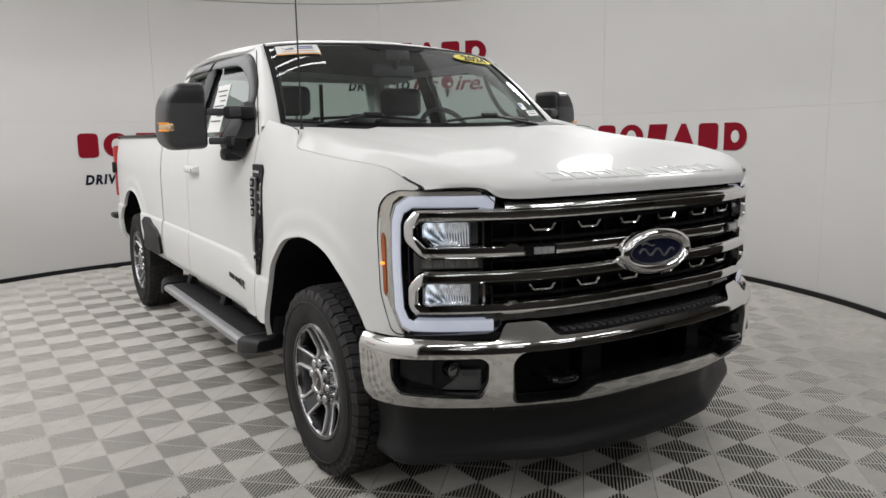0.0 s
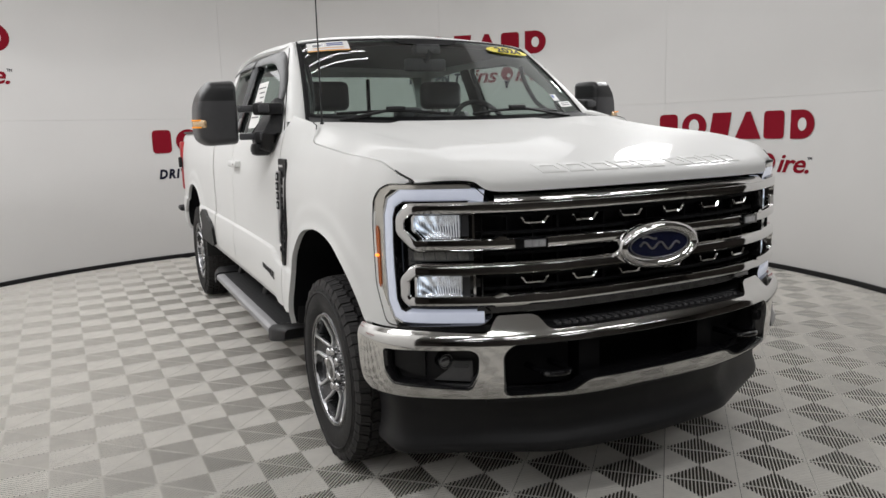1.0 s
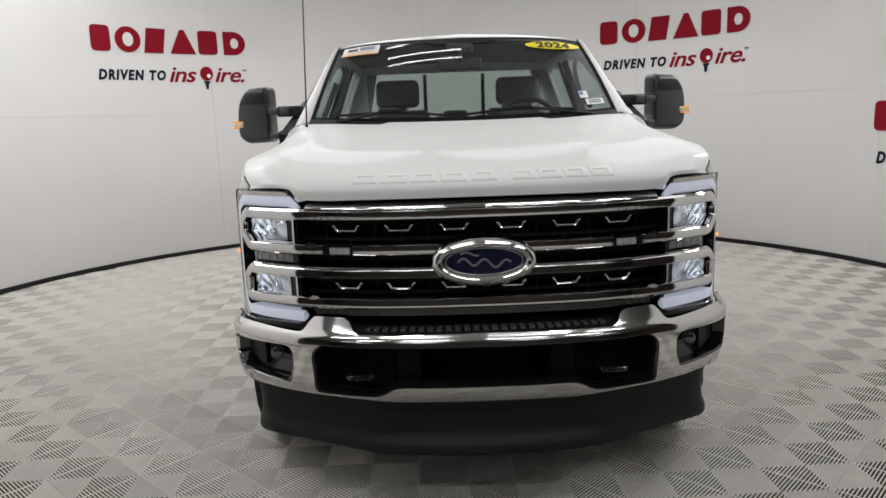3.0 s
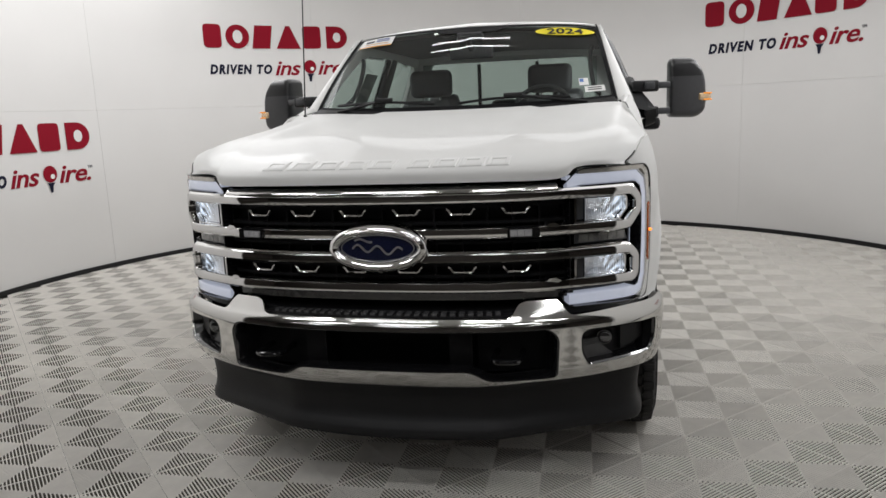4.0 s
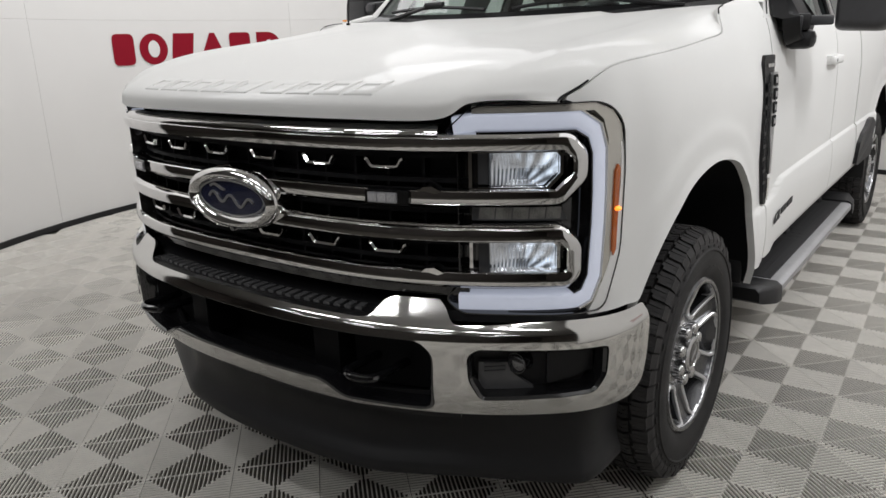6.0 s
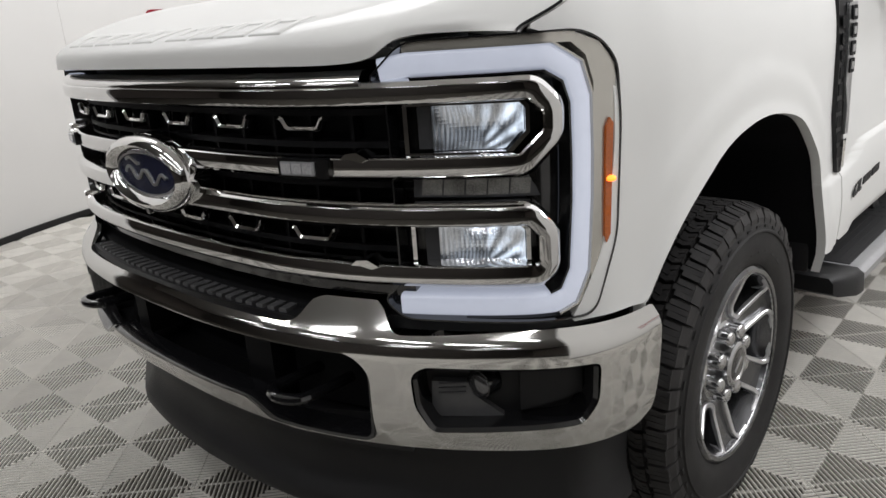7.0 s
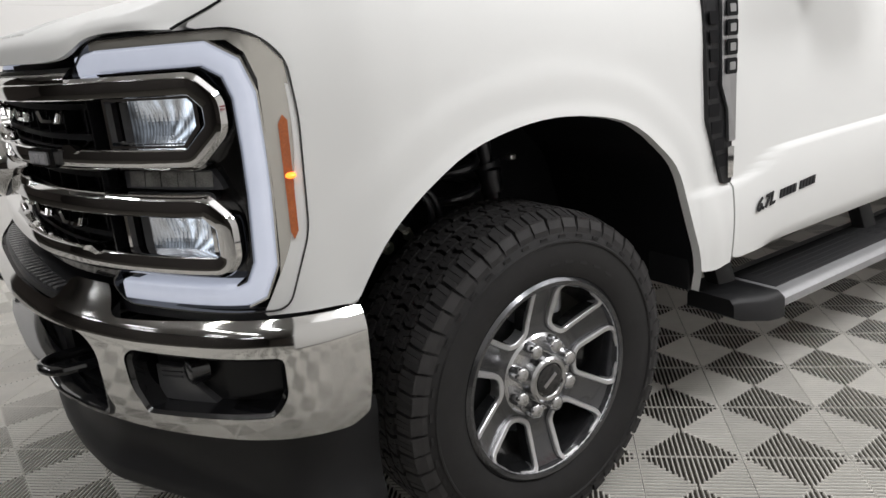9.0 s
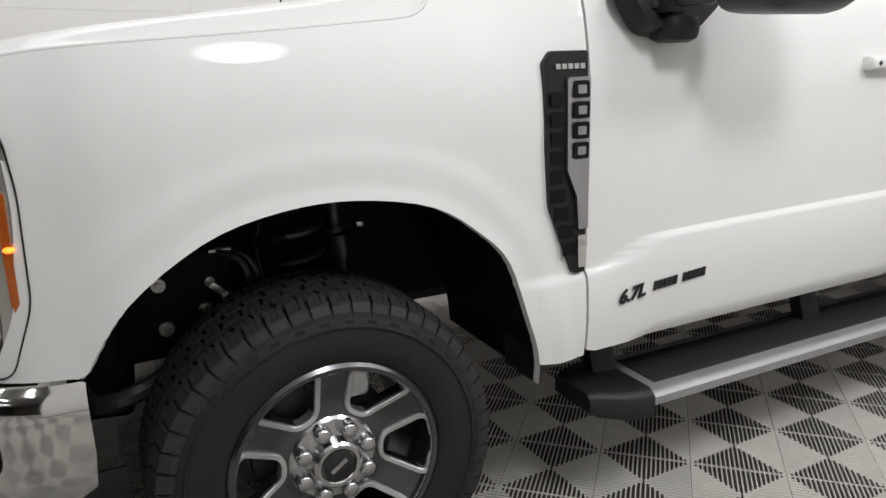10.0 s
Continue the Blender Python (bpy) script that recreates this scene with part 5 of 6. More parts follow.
for sd in (1, -1):
    bm = bmesh.new()
    plate(bm, BUMP, [(sd * s, z) for s, z in ((.25, .53), (.34, .53), (.34, .70), (.25, .70))][::sd], -.18, -.07)
    part("intake_strut", bm, DARK, bumper)
    bm = bmesh.new()
    plate(bm, BUMP, [(sd * s, z) for s, z in ((.36, .51), (.66, .51), (.66, .70), (.36, .70))][::sd], -.14, -.12)
    part("intake_cheek", bm, DARK, bumper)
    bm = bmesh.new()
    plate(bm, BUMP, [(sd * s, z) for s, z in ((.652, .49), (.70, .49), (.70, .72), (.652, .72))][::sd], -.20, -.022)
    part("intake_end", bm, BLACK, bumper)
    # tow hook
    bm = bmesh.new()
    c = BUMP.point(sd * .465, .594, 0)
    path = [Vector((c.x - .048, c.y + .12, .590)), Vector((c.x - .048, c.y + .02, .592)), Vector((c.x - .038, c.y - .020, .594)), Vector((c.x, c.y - .036, .596)),
            Vector((c.x + .038, c.y - .020, .594)), Vector((c.x + .048, c.y + .02, .592)), Vector((c.x + .048, c.y + .12, .590))]
    line = curve_at([tuple(p) for p in path], 5)
    rows = []
    for i, p in enumerate(line):
        t = Vector(line[min(i + 1, len(line) - 1)] - line[max(i - 1, 0)]).normalized()
        side = t.cross(Vector((0, 0, 1))).normalized()
        rows.append([Vector(p) + side * .013 * math.cos(2 * math.pi * k / 10) + Vector((0, 0, .012 * math.sin(2 * math.pi * k / 10))) for k in range(10)])
    sheet(bm, rows, close_u=True)
    bmesh.ops.recalc_face_normals(bm, faces=bm.faces[:])
    part("tow_hook", bm, GLOSSBLACK, bumper, "black tow hook")
    # fog lamp pocket
    fog = empty("fog_lamp", bumper)
    bm = bmesh.new()
    plate(bm, BUMP, [(sd * s, z) for s, z in FOG][::sd], -.075, -.06)
    part("pocket", bm, BLACK, fog)
    bm = bmesh.new()
    sweep(bm, BUMP, [(sd * s, z) for s, z in FOG][::sd], [(-.010, -.06), (-.010, .000), (-.004, .008), (.004, -.004), (.004, -.06)] if sd < 0 else [(-.004, -.06), (-.004, -.004), (.004, .008), (.010, .000), (.010, -.06)], closed=True)
    part("bezel", bm, GLOSSBLACK, fog)
    bm = bmesh.new()
    plate(bm, BUMP, [(sd * s, z) for s, z in ((.945, .572), (1.080, .60), (1.080, .672), (.945, .676))][::sd], -.06, -.040)
    part("blank", bm, BLACK, fog)
    bm = bmesh.new()
    plate(bm, BUMP, [(sd * s, z) for s, z in ((.765, .556), (.912, .560), (.862, .598), (.842, .632), (.768, .632))][::sd], -.06, -.042)
    # the lighter plastic paints in the highlight on the scoop
    scoop = part("scoop", bm, PADPLASTIC, fog)
    for k in range(3):
        bm = bmesh.new()
        plate(bm, BUMP, [(sd * s, z) for s, z in ((.782, .606 + k * .010), (.838, .610 + k * .010), (.838, .613 + k * .010), (.782, .609 + k * .010))][::sd], -.042, -.039, step=.5)
        part("line", bm, GREYPLASTIC, scoop)
    bm = bmesh.new()
    c0, c1 = BUMP.point(sd * .885, .632, -.06), BUMP.point(sd * .885, .632, -.02)
    c1 = c0 + Vector((0, -.034, 0))
    tube(bm, c0, c1, .030, .028, 24)
    part("lamp_barrel", bm, GLOSSBLACK, fog)
    bm = bmesh.new()
    bmesh.ops.create_uvsphere(bm, u_segments=20, v_segments=10, radius=.025, matrix=Matrix.Translation(c1) @ Matrix.Diagonal((1, .35, 1, 1)))
    part("lamp_lens", bm, material("fog_glass", (.10, .10, .105), .08, .6, coat=1.0), fog)
# gloss bezel round the intake
bm = bmesh.new()
sweep(bm, BUMP, INTAKE, [(-.004, -.05), (-.004, -.004), (.0, .005), (.006, .004), (.011, -.006), (.012, -.05)], closed=True)
part("intake_bezel", bm, GLOSSBLACK, bumper, smooth=50)
# black ribbed step pad on the bumper
bm = bmesh.new()
plate(bm, BUMP, [(-.47, .735), (.47, .735), (.50, .752), (-.50, .752)], -.20, -.022)
pad = part("step_pad", bm, BLACK, bumper, "black ribbed step pad")
for k in range(-13, 14):
    bm = bmesh.new()
    s0 = k * .034
    plate(bm, BUMP, [(s0 - .010, .752), (s0 + .010, .752), (s0 + .010, .760), (s0 - .010, .760)], -.15, -.03, step=.5)
    part("rib", bm, PADPLASTIC, pad)
bm = bmesh.new()
plate(bm, FRONT, [(-1.10, .735), (1.10, .735), (1.10, .762), (-1.10, .762)], -.12, -.012)
part("gap_filler", bm, BLACK, bumper)
# air dam under it
bm = bmesh.new()
rows = []
for s in span(-1.19, 1.19, 110):
    a = abs(s)
    zb = lerp_table(a, [(0, .248), (.45, .250), (.70, .252), (1.0, .250), (1.19, .250)])
    zt = .512
    bow = lerp_table(a, [(0, 1), (.55, 1), (.72, .55), (.95, .2), (1.19, .1)])
    rows.append([DAM.point(s, zt + (zb - zt) * v, d - q * bow)
                 for v, d, q in ((0, -.004, 0), (.10, .000, 0), (.20, -.002, .006), (.32, -.006, .016), (.50, -.010, .024), (.66, -.010, .020),
                                 (.76, -.006, .010), (.83, .000, .002), (.88, .003, 0), (.95, .003, 0), (.98, -.001, 0), (1.0, -.010, 0), (1.0, -.05, 0))])
sheet(bm, rows)
bmesh.ops.recalc_face_normals(bm, faces=bm.faces[:])
if sum(f.normal.y for f in bm.faces) > 0:
    bmesh.ops.reverse_faces(bm, faces=bm.faces[:])
part("air_dam", bm, DAMPLASTIC, bumper, "matt black lower air dam", smooth=50, solid=.012)

# ---- sides: mirrors, handles, vents, steps ----
for sd in (1, -1):
    mirror = empty("tow_mirror", truck)
    # head as a rounded shell lofted along y
    bm = bmesh.new()
    rows = []
    outline = rounded([(1.148, 1.402), (1.30, 1.396), (1.350, 1.43), (1.358, 1.50), (1.350, 1.61), (1.332, 1.665), (1.284, 1.730), (1.16, 1.735), (1.148, 1.71)], .024, 5)
    cx, cz = 1.252, 1.568
    for y, k in ((1.135, .90), (1.13, .97), (1.10, 1.0), (1.04, 1.0), (.98, .992), (.95, .975), (.93, .945), (.916, .90), (.908, .84), (.905, .76)):
        rows.append([Vector((cx + (x - cx) * k, y + (x - 1.12) * .16, cz + (z - cz) * k)) for x, z in outline])
    vs = sheet(bm, rows, close_u=True)
    bm.faces.new(vs[-1])
    bmesh.ops.bisect_plane(bm, geom=bm.verts[:] + bm.edges[:] + bm.faces[:], plane_co=(0, 0, 1.628), plane_no=(0, 0, 1))
    bmesh.ops.recalc_face_normals(bm, faces=bm.faces[:])
    for f in bm.faces:
        f.material_index = 1 if f.calc_center_median().z > 1.628 else 0
    part("mirror_shell", mirrored(bm, sd), [MIRRORGREY, MIRRORCAP], mirror, "dark grey mirror shell with satin black cap", smooth=50)
    bm = bmesh.new()
    rope(bm, [Vector((x, .909 + (x - 1.12) * .16 + d, 1.628)) for x, d in ((1.172, .012), (1.19, .002), (1.25, .0), (1.30, .002), (1.322, .012))], .0016)
    part("cap_seam", mirrored(bm, sd), DARK, mirror)
    bm = bmesh.new()
    f = bm.faces.new([bm.verts.new((cx + (x - cx) * .93, 1.125 + (x - 1.12) * .16, cz + (z - cz) * .93)) for x, z in outline])
    part("mirror_glass", mirrored(bm, sd), CHROME, mirror, "mirror glass", smooth=0)
    bm = bmesh.new()
    box(bm, (1.327, .985, 1.512), (.075, .09, .046), .012, Matrix.Rotation(radians(28), 3, "Z"))
    # amber in the lens colour stands in for the glow of its strips
    lens = part("mirror_lamp", mirrored(bm, sd), material("mirror_lamp_glow_tint", (.85, .62, .38), .2, .7, coat=1.0, grain=.3, grain_scale=90), mirror, "clear and amber mirror lamp")
    bm = bmesh.new()
    box(bm, (1.347, .985, 1.531), (.05, .08, .008), .003, Matrix.Rotation(radians(20), 3, "Z"))
    part("amber_strip", mirrored(bm, sd), AMBERSTRIP, lens)
    bm = bmesh.new()
    box(bm, (1.347, .985, 1.495), (.05, .08, .008), .003, Matrix.Rotation(radians(20), 3, "Z"))
    part("amber_strip", mirrored(bm, sd), AMBERSTRIP, lens)
    for z in (1.585, 1.442):
        bm = bmesh.new()
        box(bm, (1.01, .86, z - .004), (.15, .075, .062), .012, Matrix.Rotation(radians(14), 3, "Z"))
        arm = part("mirror_arm", mirrored(bm, sd), BLACK, mirror)
        bm = bmesh.new()
        box(bm, (1.105, .905, z), (.10, .035, .036), .008, Matrix.Rotation(radians(18), 3, "Z"))
        part("slide", mirrored(bm, sd), GREYPLASTIC, arm)
        bm = bmesh.new()
        box(bm, (1.035, .838, z - .002), (.055, .05, .040), .004, Matrix.Rotation(radians(14), 3, "Z"))
        part("arm_cover", mirrored(bm, sd), GREYPLASTIC, arm)
    bm = bmesh.new()
    rows = []
    for t, prof in ((0, [(.73, 1.45), (.87, 1.60), (.98, 1.665), (1.05, 1.62), (1.06, 1.42), (.97, 1.345), (.80, 1.36)]),):
        pts = rounded(prof, .03)
        ring0 = [Vector((green_x(max(z, 1.46)) + (.006 if z > 1.46 else .045), y, z)) for y, z in pts]
        ring1 = [Vector((p.x + .055, .86 + (p.y - .86) * .86, 1.5 + (p.z - 1.5) * .86)) for p in ring0]
    sheet(bm, [ring0, ring1], close_u=True)
    bm.faces.new([v for v in bm.verts][len(ring0):])
    bmesh.ops.recalc_face_normals(bm, faces=bm.faces[:])
    part("sail_mount", mirrored(bm, sd), BLACK, mirror, "black mirror foot")
    bm = bmesh.new()
    box(bm, (1.05, .90, 1.375), (.10, .10, .07), .025)
    part("mount_knuckle", mirrored(bm, sd), BLACK, mirror)

    # door handles
    for y, door in ((1.80, doors[sd]),):
        hx = side_x(y, 1.265)
        bm = bmesh.new()
        box(bm, (hx + .028, y, 1.268), (.026, .225, .040), .012, seg=3)
        for dy in (-.085, .085):
            box(bm, (hx + .008, y + dy, 1.268), (.035, .045, .045), .010)
        handle = part("door_handle", mirrored(bm, sd), WHITE, door, "white door handle with keyhole")
        bm = bmesh.new()
        tube(bm, (hx + .036, y - .085, 1.268), (hx + .0425, y - .085, 1.268), .007, n=12)
        part("keyhole", mirrored(bm, sd), INK, handle)

    # fender vent with stacked plain blocks
    vent = empty("fender_vent", truck)

    def vx(y, z, o):
        return Vector((side_x(y, z) + o + (.006 if o > 0 and y < .7 else 0), y, z))

    def slab(name, out, o0, o1, mat, parent, label=""):
        bm = bmesh.new()
        lo = [bm.verts.new(vx(y, z, o0)) for y, z in out]
        hi = [bm.verts.new(vx(y, z, o1)) for y, z in out]
        bm.faces.new(hi)
        n = len(out)
        for k in range(n):
            bm.faces.new([lo[k], lo[(k + 1) % n], hi[(k + 1) % n], hi[k]])
        bmesh.ops.recalc_face_normals(bm, faces=bm.faces[:])
        return part(name, mirrored(bm, sd), mat, parent, label, smooth=0)
    slab("vent_body", rounded([(.541, 1.30), (.565, 1.328), (.668, 1.328), (.668, .785), (.632, .785), (.556, .965), (.546, 1.1)], .008), -.004, .006, BLACK, vent, "black fender vent")
    slab("chrome_face", rounded([(.602, 1.262), (.606, 1.268), (.668, 1.268), (.668, .90), (.640, .90), (.632, .985), (.602, 1.05)], .004), .004, .013, SATIN, vent, "brushed metal vent face")
    slab("lower_insert", rounded([(.640, .885), (.668, .885), (.668, .80), (.645, .80)], .004), .004, .011, CHROME, vent)
    for k in range(4):
        z = 1.242 - k * .048
        slab("dark_block", rounded([(.618, z + .018), (.662, z + .018), (.662, z - .022), (.618, z - .022)], .007), .012, .0150, DARK, vent)
        slab("bright_core", rounded([(.628, z + .008), (.652, z + .008), (.652, z - .012), (.628, z - .012)], .004), .014, .0165, SATIN, vent)
    for k in range(5):
        slab("trim_letter_block", [(.575 + k * .017, 1.287), (.588 + k * .017, 1.287), (.588 + k * .017, 1.299), (.575 + k * .017, 1.299)], .005, .008, CHROME, vent)
    for k in range(9):
        z = 1.235 - k * .046
        y0 = .556 + max(0, 1.0 - z) * .30
        slab("vent_cell", [(y0, z), (min(.592, .635) if z > 1.05 else y0 + .045, z), (min(.592, .635) if z > 1.05 else y0 + .045, z - .032), (y0 + .003, z - .032)], .0055, .0075, DARK, vent)

    # black guard on the bed side ahead of the rear wheel
    slab("rear_mud_guard", rounded([(3.36, .60), (3.30, .72), (3.36, .815), (3.30, .850), (3.17, .850), (3.05, .815), (2.90, .790), (2.78, .745), (2.77, .62), (2.95, .585)], .02), -.01, .022, BLACK, truck, "black stone guard ahead of the rear wheel")

    # engine badge on the door
    plate_b = empty("engine_badge", truck)
    lettering("numeral", "6.7L", .051, INK, lambda x, y, d: Vector((sd * (side_x(.9, .7) + .006 + d), (.772 + x * 1.02) if sd > 0 else (.905 - x * 1.02), .680 + y + .14 * (x if sd > 0 else .133 - x))), plate_b, shear=.25, align="LEFT", depth=.0015, bold=.0016)
    for k in range(11):
        if k == 5:
            continue
        y0 = .893 + k * .0172
        z0 = .699 + .075 * (y0 - .90)
        slab("dark_block", [(y0, z0), (y0 + .0125, z0 + .001), (y0 + .0145, z0 + .026), (y0 + .002, z0 + .025)], .001, .005, INK, plate_b)

    # running board
    step = empty("running_board", truck)
    bm = bmesh.new()
    rows = []
    for y in (.86, .88, 2.66, 2.68):
        rows.append([Vector((x, y, z)) for x, z in ((.815, .392), (.825, .405), (1.050, .405), (1.066, .400), (1.074, .392), (1.074, .368), (1.06, .360), (.825, .360), (.815, .37))])
    vs = sheet(bm, rows, close_u=True)
    bm.faces.new(vs[0][::-1])
    bm.faces.new(vs[-1])
    bmesh.ops.recalc_face_normals(bm, faces=bm.faces[:])
    part("board", mirrored(bm, sd), ALUMINIUM, step, "satin aluminium step board")
    bm = bmesh.new()
    box(bm, (.938, 1.79, .405), (.165, 1.70, .008), .003)
    tread = part("tread_strip", mirrored(bm, sd), TREADBLACK, step, "black tread strip")
    for k in range(3):
        for m in range(4):
            bm = bmesh.new()
            box(bm, (.908 + k * .030 + .006 * (m % 2), 1.62 + m * .075, .4095), (.014, .045, .0022), .001)
            part("grip", mirrored(bm, sd), TREADBLACK, tread)
    for k in range(5):
        bm = bmesh.new()
        box(bm, (.900 + k * .026, 1.79, .4093), (.006, 1.62, .0018), .0008)
        part("ridge", mirrored(bm, sd), TREADBLACK, tread)
    for y0, y1 in ((.70, .892), (2.84, 2.65)):
        bm = bmesh.new()
        rows = [[Vector((.965 + (x - .965) * k, y, low if z < .36 else z + up)) for x, z in ((.820, .395), (.832, .412), (1.055, .412), (1.078, .395), (1.082, .35), (1.07, .33), (.832, .33), (.820, .345))]
                for y, k, low, up in ((y0, .62, .376, .016), (y0 + (y1 - y0) * .10, .70, .364, .020), (y0 + (y1 - y0) * .55, .98, .348, .010), (y0 + (y1 - y0) * .85, 1.0, .340, .005), (y1, 1.0, .340, .005))]
        vs = sheet(bm, rows, close_u=True)
        bm.faces.new(vs[0][::-1])
        bm.faces.new(vs[-1])
        bmesh.ops.recalc_face_normals(bm, faces=bm.faces[:])
        part("end_cap", mirrored(bm, sd), BLACK, step, "black plastic end cap", smooth=55)
    for y in (.85, 1.75, 2.6):
        bm = bmesh.new()
        box(bm, (.88, y, .44), (.05, .09, .14), .01, Matrix.Rotation(radians(-20), 3, "Y"))
        part("step_bracket", mirrored(bm, sd), BLACK, step)

# ---- cabin ----
bm = bmesh.new()
rows = []
for u in span(-1, 1, 24):
    rows.append([Vector((u * .80, .66 + .10 * u * u, 1.45)), Vector((u * .80, .80 + .06 * u * u, 1.475)), Vector((u * .80, 1.02, 1.47)), Vector((u * .80, 1.12, 1.43)), Vector((u * .80, 1.13, 1.20)), Vector((u * .80, 1.10, .95))])
sheet(bm, rows)
bmesh.ops.recalc_face_normals(bm, faces=bm.faces[:])
part("dashboard", bm, CABINMAT, truck, "dark dashboard", smooth=40)
bm = bmesh.new()
box(bm, (0, 1.72, .66), (1.84, 2.0, .04))
part("cabin_floor", bm, CABINMAT, truck)
bm = bmesh.new()
rows = [[Vector((x, y, 1.955 - .05 * abs(x) ** 2)) for x in span(-.74, .74, 8)] for y in (1.17, 1.5, 2.0, 2.68)]
sheet(bm, rows)
part("headliner", bm, material("headliner_grey", (.12, .12, .12), .9), truck)
for sd in (1, -1):
    bm = bmesh.new()
    box(bm, (sd * .93, 1.70, 1.05), (.05, 1.98, .78), .02)
    part("door_trim", bm, CABINMAT, truck)
    bm = bmesh.new()
    box(bm, (sd * .86, 2.00, 1.68), (.06, .16, .48), .02, Matrix.Rotation(radians(-20 * sd), 3, "Y"))
    part("pillar_trim", bm, CABINMAT, truck)
    bm = bmesh.new()
    line = curve_at([(.765, .90, 1.55), (.735, .97, 1.60), (.715, 1.05, 1.70), (.71, 1.11, 1.80), (.725, 1.14, 1.83)], 6)
    rope(bm, line, .014)
    part("grab_handle", mirrored(bm, sd), GREYPLASTIC, truck)


def seat(x, y, wide, top, head=True, scale=1.0):
    s = empty("seat", truck)
    bm = bmesh.new()
    box(bm, (x, y - .05, 1.0), (wide, .52, .18), .06, seg=3)
    part("cushion", bm, SEATMAT, s)
    bm = bmesh.new()
    rows = []
    for k, z in enumerate(span(1.02, top, 10)):
        w = wide / 2 * (1.0 if k < 6 else 1 - .28 * ((k - 6) / 4) ** 2)
        yy = y + .22 + (z - 1.02) * .22
        rows.append([Vector((x + w * a, yy + b, z)) for a, b in ((-1, .02), (-.92, -.06), (-.7, -.085), (-.4, -.055), (0, -.05), (.4, -.055), (.7, -.085), (.92, -.06), (1, .02), (.85, .07), (-.85, .07))])
    vs = sheet(bm, rows, close_u=True)
    bm.faces.new(vs[-1])
    bmesh.ops.recalc_face_normals(bm, faces=bm.faces[:])
    part("backrest", bm, SEATMAT, s, smooth=50)
    if head:
        bm = bmesh.new()
        box(bm, (x, y + .22 + (top - 1.0) * .22, top + .115), (.27 * scale, .11, .19), .045, seg=4)
        part("headrest", bm, SEATMAT, s, smooth=60)
        for dx in (-.06, .06):
            bm = bmesh.new()
            tube(bm, (x + dx, y + .22 + (top - 1.02) * .22, top - .04), (x + dx, y + .23 + (top - 1.02) * .22, top + .06), .008)
            part("headrest_post", bm, SATIN, s)
    return s


seat(.42, 1.38, .54, 1.57, scale=1.12)
seat(-.42, 1.38, .54, 1.57, scale=1.12)
seat(.0, 1.42, .26, 1.36, head=False)
for x in (-.5, .5):
    seat(x, 2.18, .56, 1.42, scale=.9)
seat(0, 2.18, .40, 1.36, scale=.8)
bm = bmesh.new()
m = pose(.42, 1.14, 1.455, 62, 0, 0)
rows = []
for k in range(36):
    a = 2 * math.pi * k / 36
    rows.append([m @ Vector(((.185 + .016 * math.cos(b)) * math.cos(a), (.185 + .016 * math.cos(b)) * math.sin(a), .016 * math.sin(b))) for b in [2 * math.pi * j / 8 for j in range(8)]])
sheet(bm, rows, close_u=True, close_v=True)
for a in (200, 340, 270):
    tube(bm, m @ Vector((0, 0, -.02)), m @ Vector((.185 * math.cos(radians(a)), .185 * math.sin(radians(a)), 0)), .022, .014, 8)
bmesh.ops.create_uvsphere(bm, u_segments=12, v_segments=8, radius=.06, matrix=m @ Matrix.Translation((0, 0, -.02)) @ Matrix.Diagonal((1.2, .9, .5, 1)))
part("steering_wheel", bm, CABINMAT, truck, smooth=60)
bm = bmesh.new()
p = screen_point(0, .80)
box(bm, (p.x, p.y + .12, p.z - .06), (.27, .035, .075), .015, seg=3)
tube(bm, (p.x, p.y + .11, p.z - .04), (p.x, p.y + .03, p.z + .02), .015)
part("inside_mirror", bm, GREYPLASTIC, truck, "inside rear-view mirror")
bm = bmesh.new()
p = screen_point(0, .88)
box(bm, (p.x, p.y + .055, p.z - .01), (.16, .09, .06), .015)
part("sensor_pod", bm, CABINMAT, truck)


# stickers on the glass
def on_glass(name, u0, u1, v0, v1, mat, parent, out=.0035, round_=0.0):
    bm = bmesh.new()
    sheet(bm, [[screen_point(u, v, out) for u in span(u0, u1, 20)] for v in span(v0, v1, 10)])
    bmesh.ops.recalc_face_normals(bm, faces=bm.faces[:])
    return part(name, bm, mat, parent)


dealer = on_glass("dealer_sticker", -.94, -.64, .845, .965, PAPER, windshield, .008)
on_glass("gold_edge", -.942, -.64, .83, .847, ORANGE, dealer, .0084)
on_glass("blue_mark", -.90, -.82, .90, .93, BLUE, dealer, .0095)
for v in (.93, .905):
    on_glass("ink_line", -.80, -.68, v, v + .014, material("blue_ink", (.08, .12, .35), .5), dealer, .0095)
on_glass("ink_line", -.90, -.68, .87, .878, ORANGE, dealer, .0095)
bm = bmesh.new()
cu_, cv_ = .745, .875
sheet(bm, [[screen_point(cu_ + .225 * q * math.cos(2 * math.pi * k / 40), cv_ + .058 * q * math.sin(2 * math.pi * k / 40), .009) for k in range(40)] for q in (1, .8, .6, .4, .2, .01)], close_u=True)
bmesh.ops.recalc_face_normals(bm, faces=bm.faces[:])
year = part("year_sticker", bm, YELLOW, windshield, "yellow oval year sticker", smooth=0)
lettering("numeral", "2024", .074, INK, lambda x, y, d: screen_point(cu_ + x / .70 * 1.25, cv_ - .040 + y / .68, .0125 + d), year, depth=.0005, spacing=1.05, bold=.0015)
tag = on_glass("white_tag", .82, .945, .10, .165, PAPER, windshield, .006)
on_glass("ink_line", .84, .925, .118, .128, GREYPLASTIC, tag, .0075)
on_glass("ink_line", .84, .925, .140, .15, GREYPLASTIC, tag, .0075)
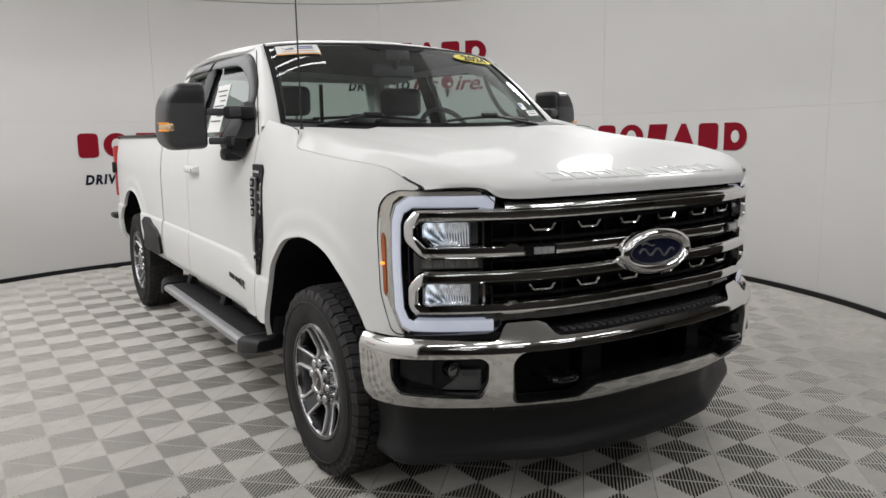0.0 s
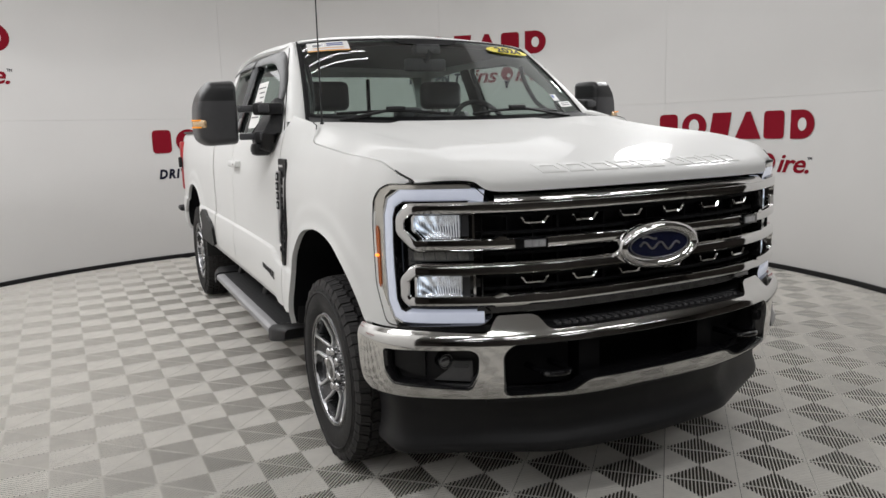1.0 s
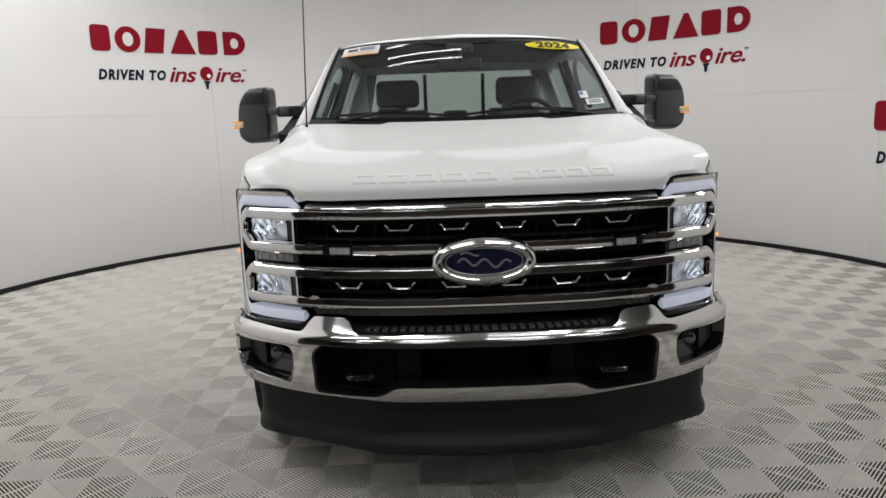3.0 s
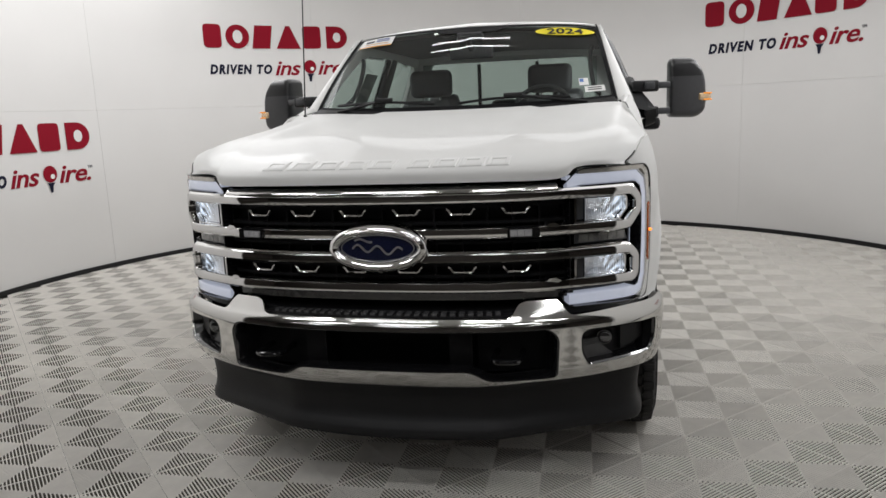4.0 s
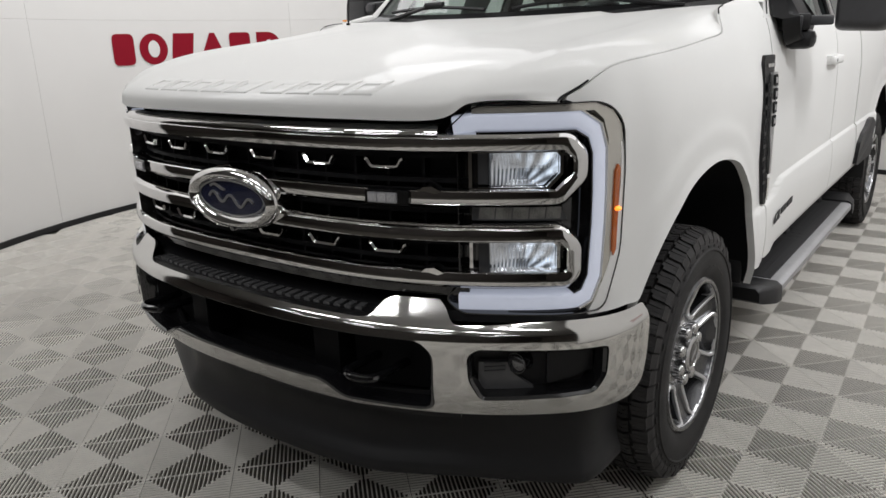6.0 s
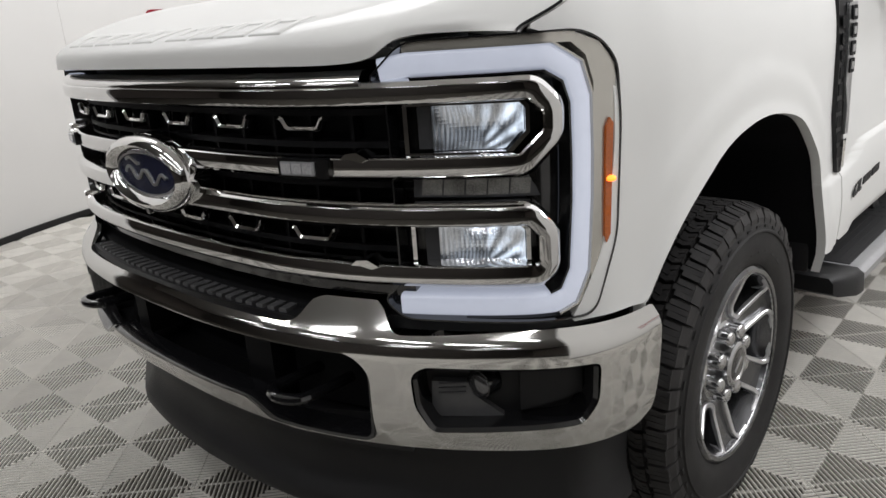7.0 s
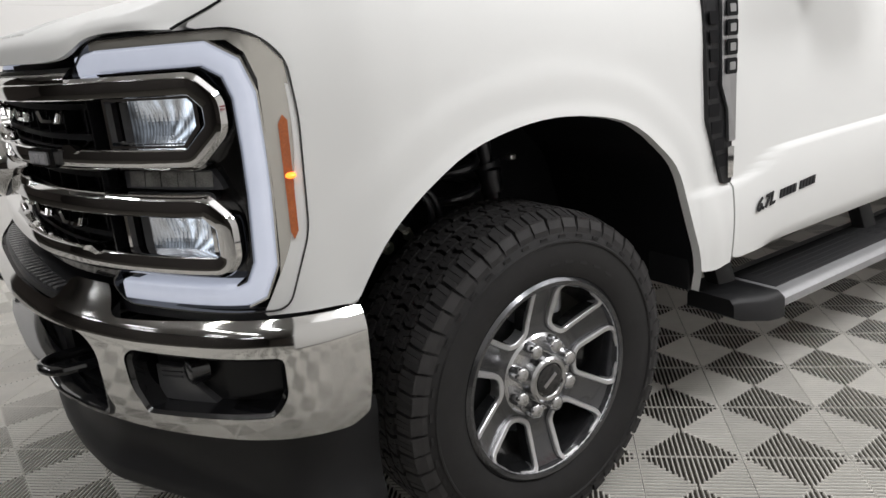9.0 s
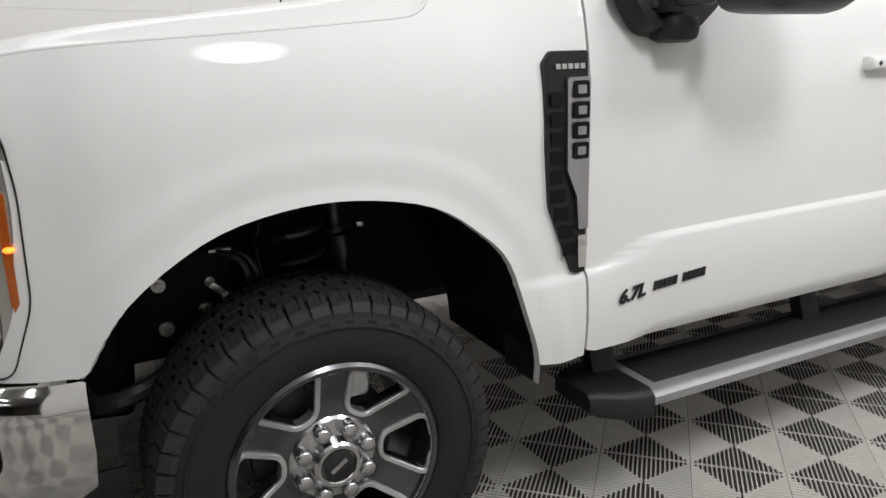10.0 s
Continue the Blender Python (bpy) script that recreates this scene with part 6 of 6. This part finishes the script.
decal = on_glass("inspection_decal", .79, .85, .18, .26, PAPER, windshield, .006)
on_glass("blue_band", .795, .82, .215, .25, material("decal_blue", (.1, .2, .5), .5), decal, .0075)
bm = bmesh.new()
sheet(bm, [[Vector((-green_x(z) + .011, y - .05 + (z - 1.5) * .30, z)) for y in (1.50, 1.76)] for z in (1.49, 1.77)])
price = part("window_sticker", bm, PAPER, truck, "white printed price sheet", smooth=0)
for k in range(7):
    bm = bmesh.new()
    z = 1.735 - k * .030
    sheet(bm, [[Vector((-green_x(q) + .0085, y - .05 + (q - 1.5) * .30, q)) for y in (1.53, 1.73 - .05 * (k % 3))] for q in (z - .004, z + .004)])
    part("ink_line", bm, GREYPLASTIC, price)

# ---- floor tiles, last ----
TILE, TURN_F = 0.2925, 46.6
FX, FY = 0.1177, -0.0347
bm = bmesh.new()
box(bm, (0, 0, -0.0700), (18.2, 18.2, 0.1))
floor = tagged(part("floor", bm, SUBFLOOR, smooth=0), "grey ribbed plastic tiles laid diagonally over a dark base", "floor", kind="structure")


def tile_mesh():
    """Ribs square to the nearest edge of the tile and mitred along its diagonals, between thin edge strips."""
    h, n = TILE / 2 - 0.0010, 20
    pitch = 2 * h / n
    top, foot, deep = pitch * 0.085, pitch * 0.175, -0.0060
    V, Fc = [], []

    def bar(p, lo, hi, axis, top, foot, z0, z1):
        i = len(V)
        for w, z in ((top, z0), (foot, z1)):
            q = [(p - w, lo), (p + w, lo), (p + w, hi), (p - w, hi)]
            V.extend([(a, b, z) if axis else (b, a, z) for a, b in q])
        faces = [(0, 1, 2, 3), (4, 5, 1, 0), (5, 6, 2, 1), (6, 7, 3, 2), (7, 4, 0, 3)]
        Fc.extend([tuple(i + m for m in (f if axis else f[::-1])) for f in faces])
    for axis in (True, False):
        for k in range(n):
            p = -h + (k + 0.5) * pitch
            for sgn in (-1, 1):
                lo, hi = sorted((sgn * max(abs(p) - pitch * 0.3, 0.0), sgn * h))
                bar(p, lo, hi, axis, top, foot, 0.0, deep)
        # edge strips that join the ribs' ends
        for sgn in (-1, 1):
            bar(sgn * (h - 0.0016), -h, h, axis, 0.0005, 0.0006, -0.0022, -0.0045)
    return V, Fc


TV, TF = tile_mesh()
tile = bpy.data.meshes.new("floor_tile")
tile.from_pydata(TV, [], TF)
tile.materials.append(TILEMAT)
ca, sa = math.cos(radians(TURN_F)), math.sin(radians(TURN_F))
cells = []
for i in range(-44, 45):
    for j in range(-44, 45):
        u, v = (i + 0.5) * TILE, (j + 0.5) * TILE
        x, y = FX + u * ca - v * sa, FY + u * sa + v * ca
        inside = math.hypot(x - BOOTH.x, y - BOOTH.y) < WALL_R + 0.1
        if (inside or (y < 0.5 and abs(x) < 4.2)) and y > -4.6:
            near = min(math.hypot(x - 1.5, y - 0.6), math.hypot(x + 1.4, (y + 1.3)), math.hypot(x - 0.4, y + 2.0))
            cells.append((near, x, y))
cells.sort()
for near, x, y in cells[:300]:
    ob = new("tile", tile)
    ob.parent = floor
    ob.matrix_world = pose(x, y, random.uniform(-0.0006, 0.0006), random.uniform(-.12, .12), random.uniform(-.12, .12), TURN_F + 90 * random.randrange(4))
base_v, base_f = np.array(TV), np.array(TF)
rest = cells[300:]
AV = np.concatenate([np.stack([x + base_v[:, 0] * ca - base_v[:, 1] * sa, y + base_v[:, 0] * sa + base_v[:, 1] * ca, base_v[:, 2]], 1) for _, x, y in rest])
AF = np.concatenate([base_f + k * len(base_v) for k in range(len(rest))])
far = bpy.data.meshes.new("tiles_beyond")
far.vertices.add(len(AV))
far.vertices.foreach_set("co", AV.ravel())
far.loops.add(AF.size)
far.loops.foreach_set("vertex_index", AF.ravel())
far.polygons.add(len(AF))
far.polygons.foreach_set("loop_start", np.arange(len(AF)) * 4)
far.polygons.foreach_set("loop_total", np.full(len(AF), 4))
far.polygons.foreach_set("use_smooth", [False] * len(AF))
far.update(calc_edges=True)
far.materials.append(TILEMAT)
tiles_ob = tagged(new("tiles_beyond", far), kind="stuff")
tiles_ob.parent = floor


# parts of parts of parts hang one level higher
def depth_of(ob):
    return 0 if ob.parent is None else 1 + depth_of(ob.parent)


bpy.context.view_layer.update()
for ob in list(scene.objects):
    while depth_of(ob) > 2:
        keep = ob.matrix_world.copy()
        ob.parent = ob.parent.parent
        ob.matrix_parent_inverse = ob.parent.matrix_world.inverted()
        ob.matrix_basis = keep
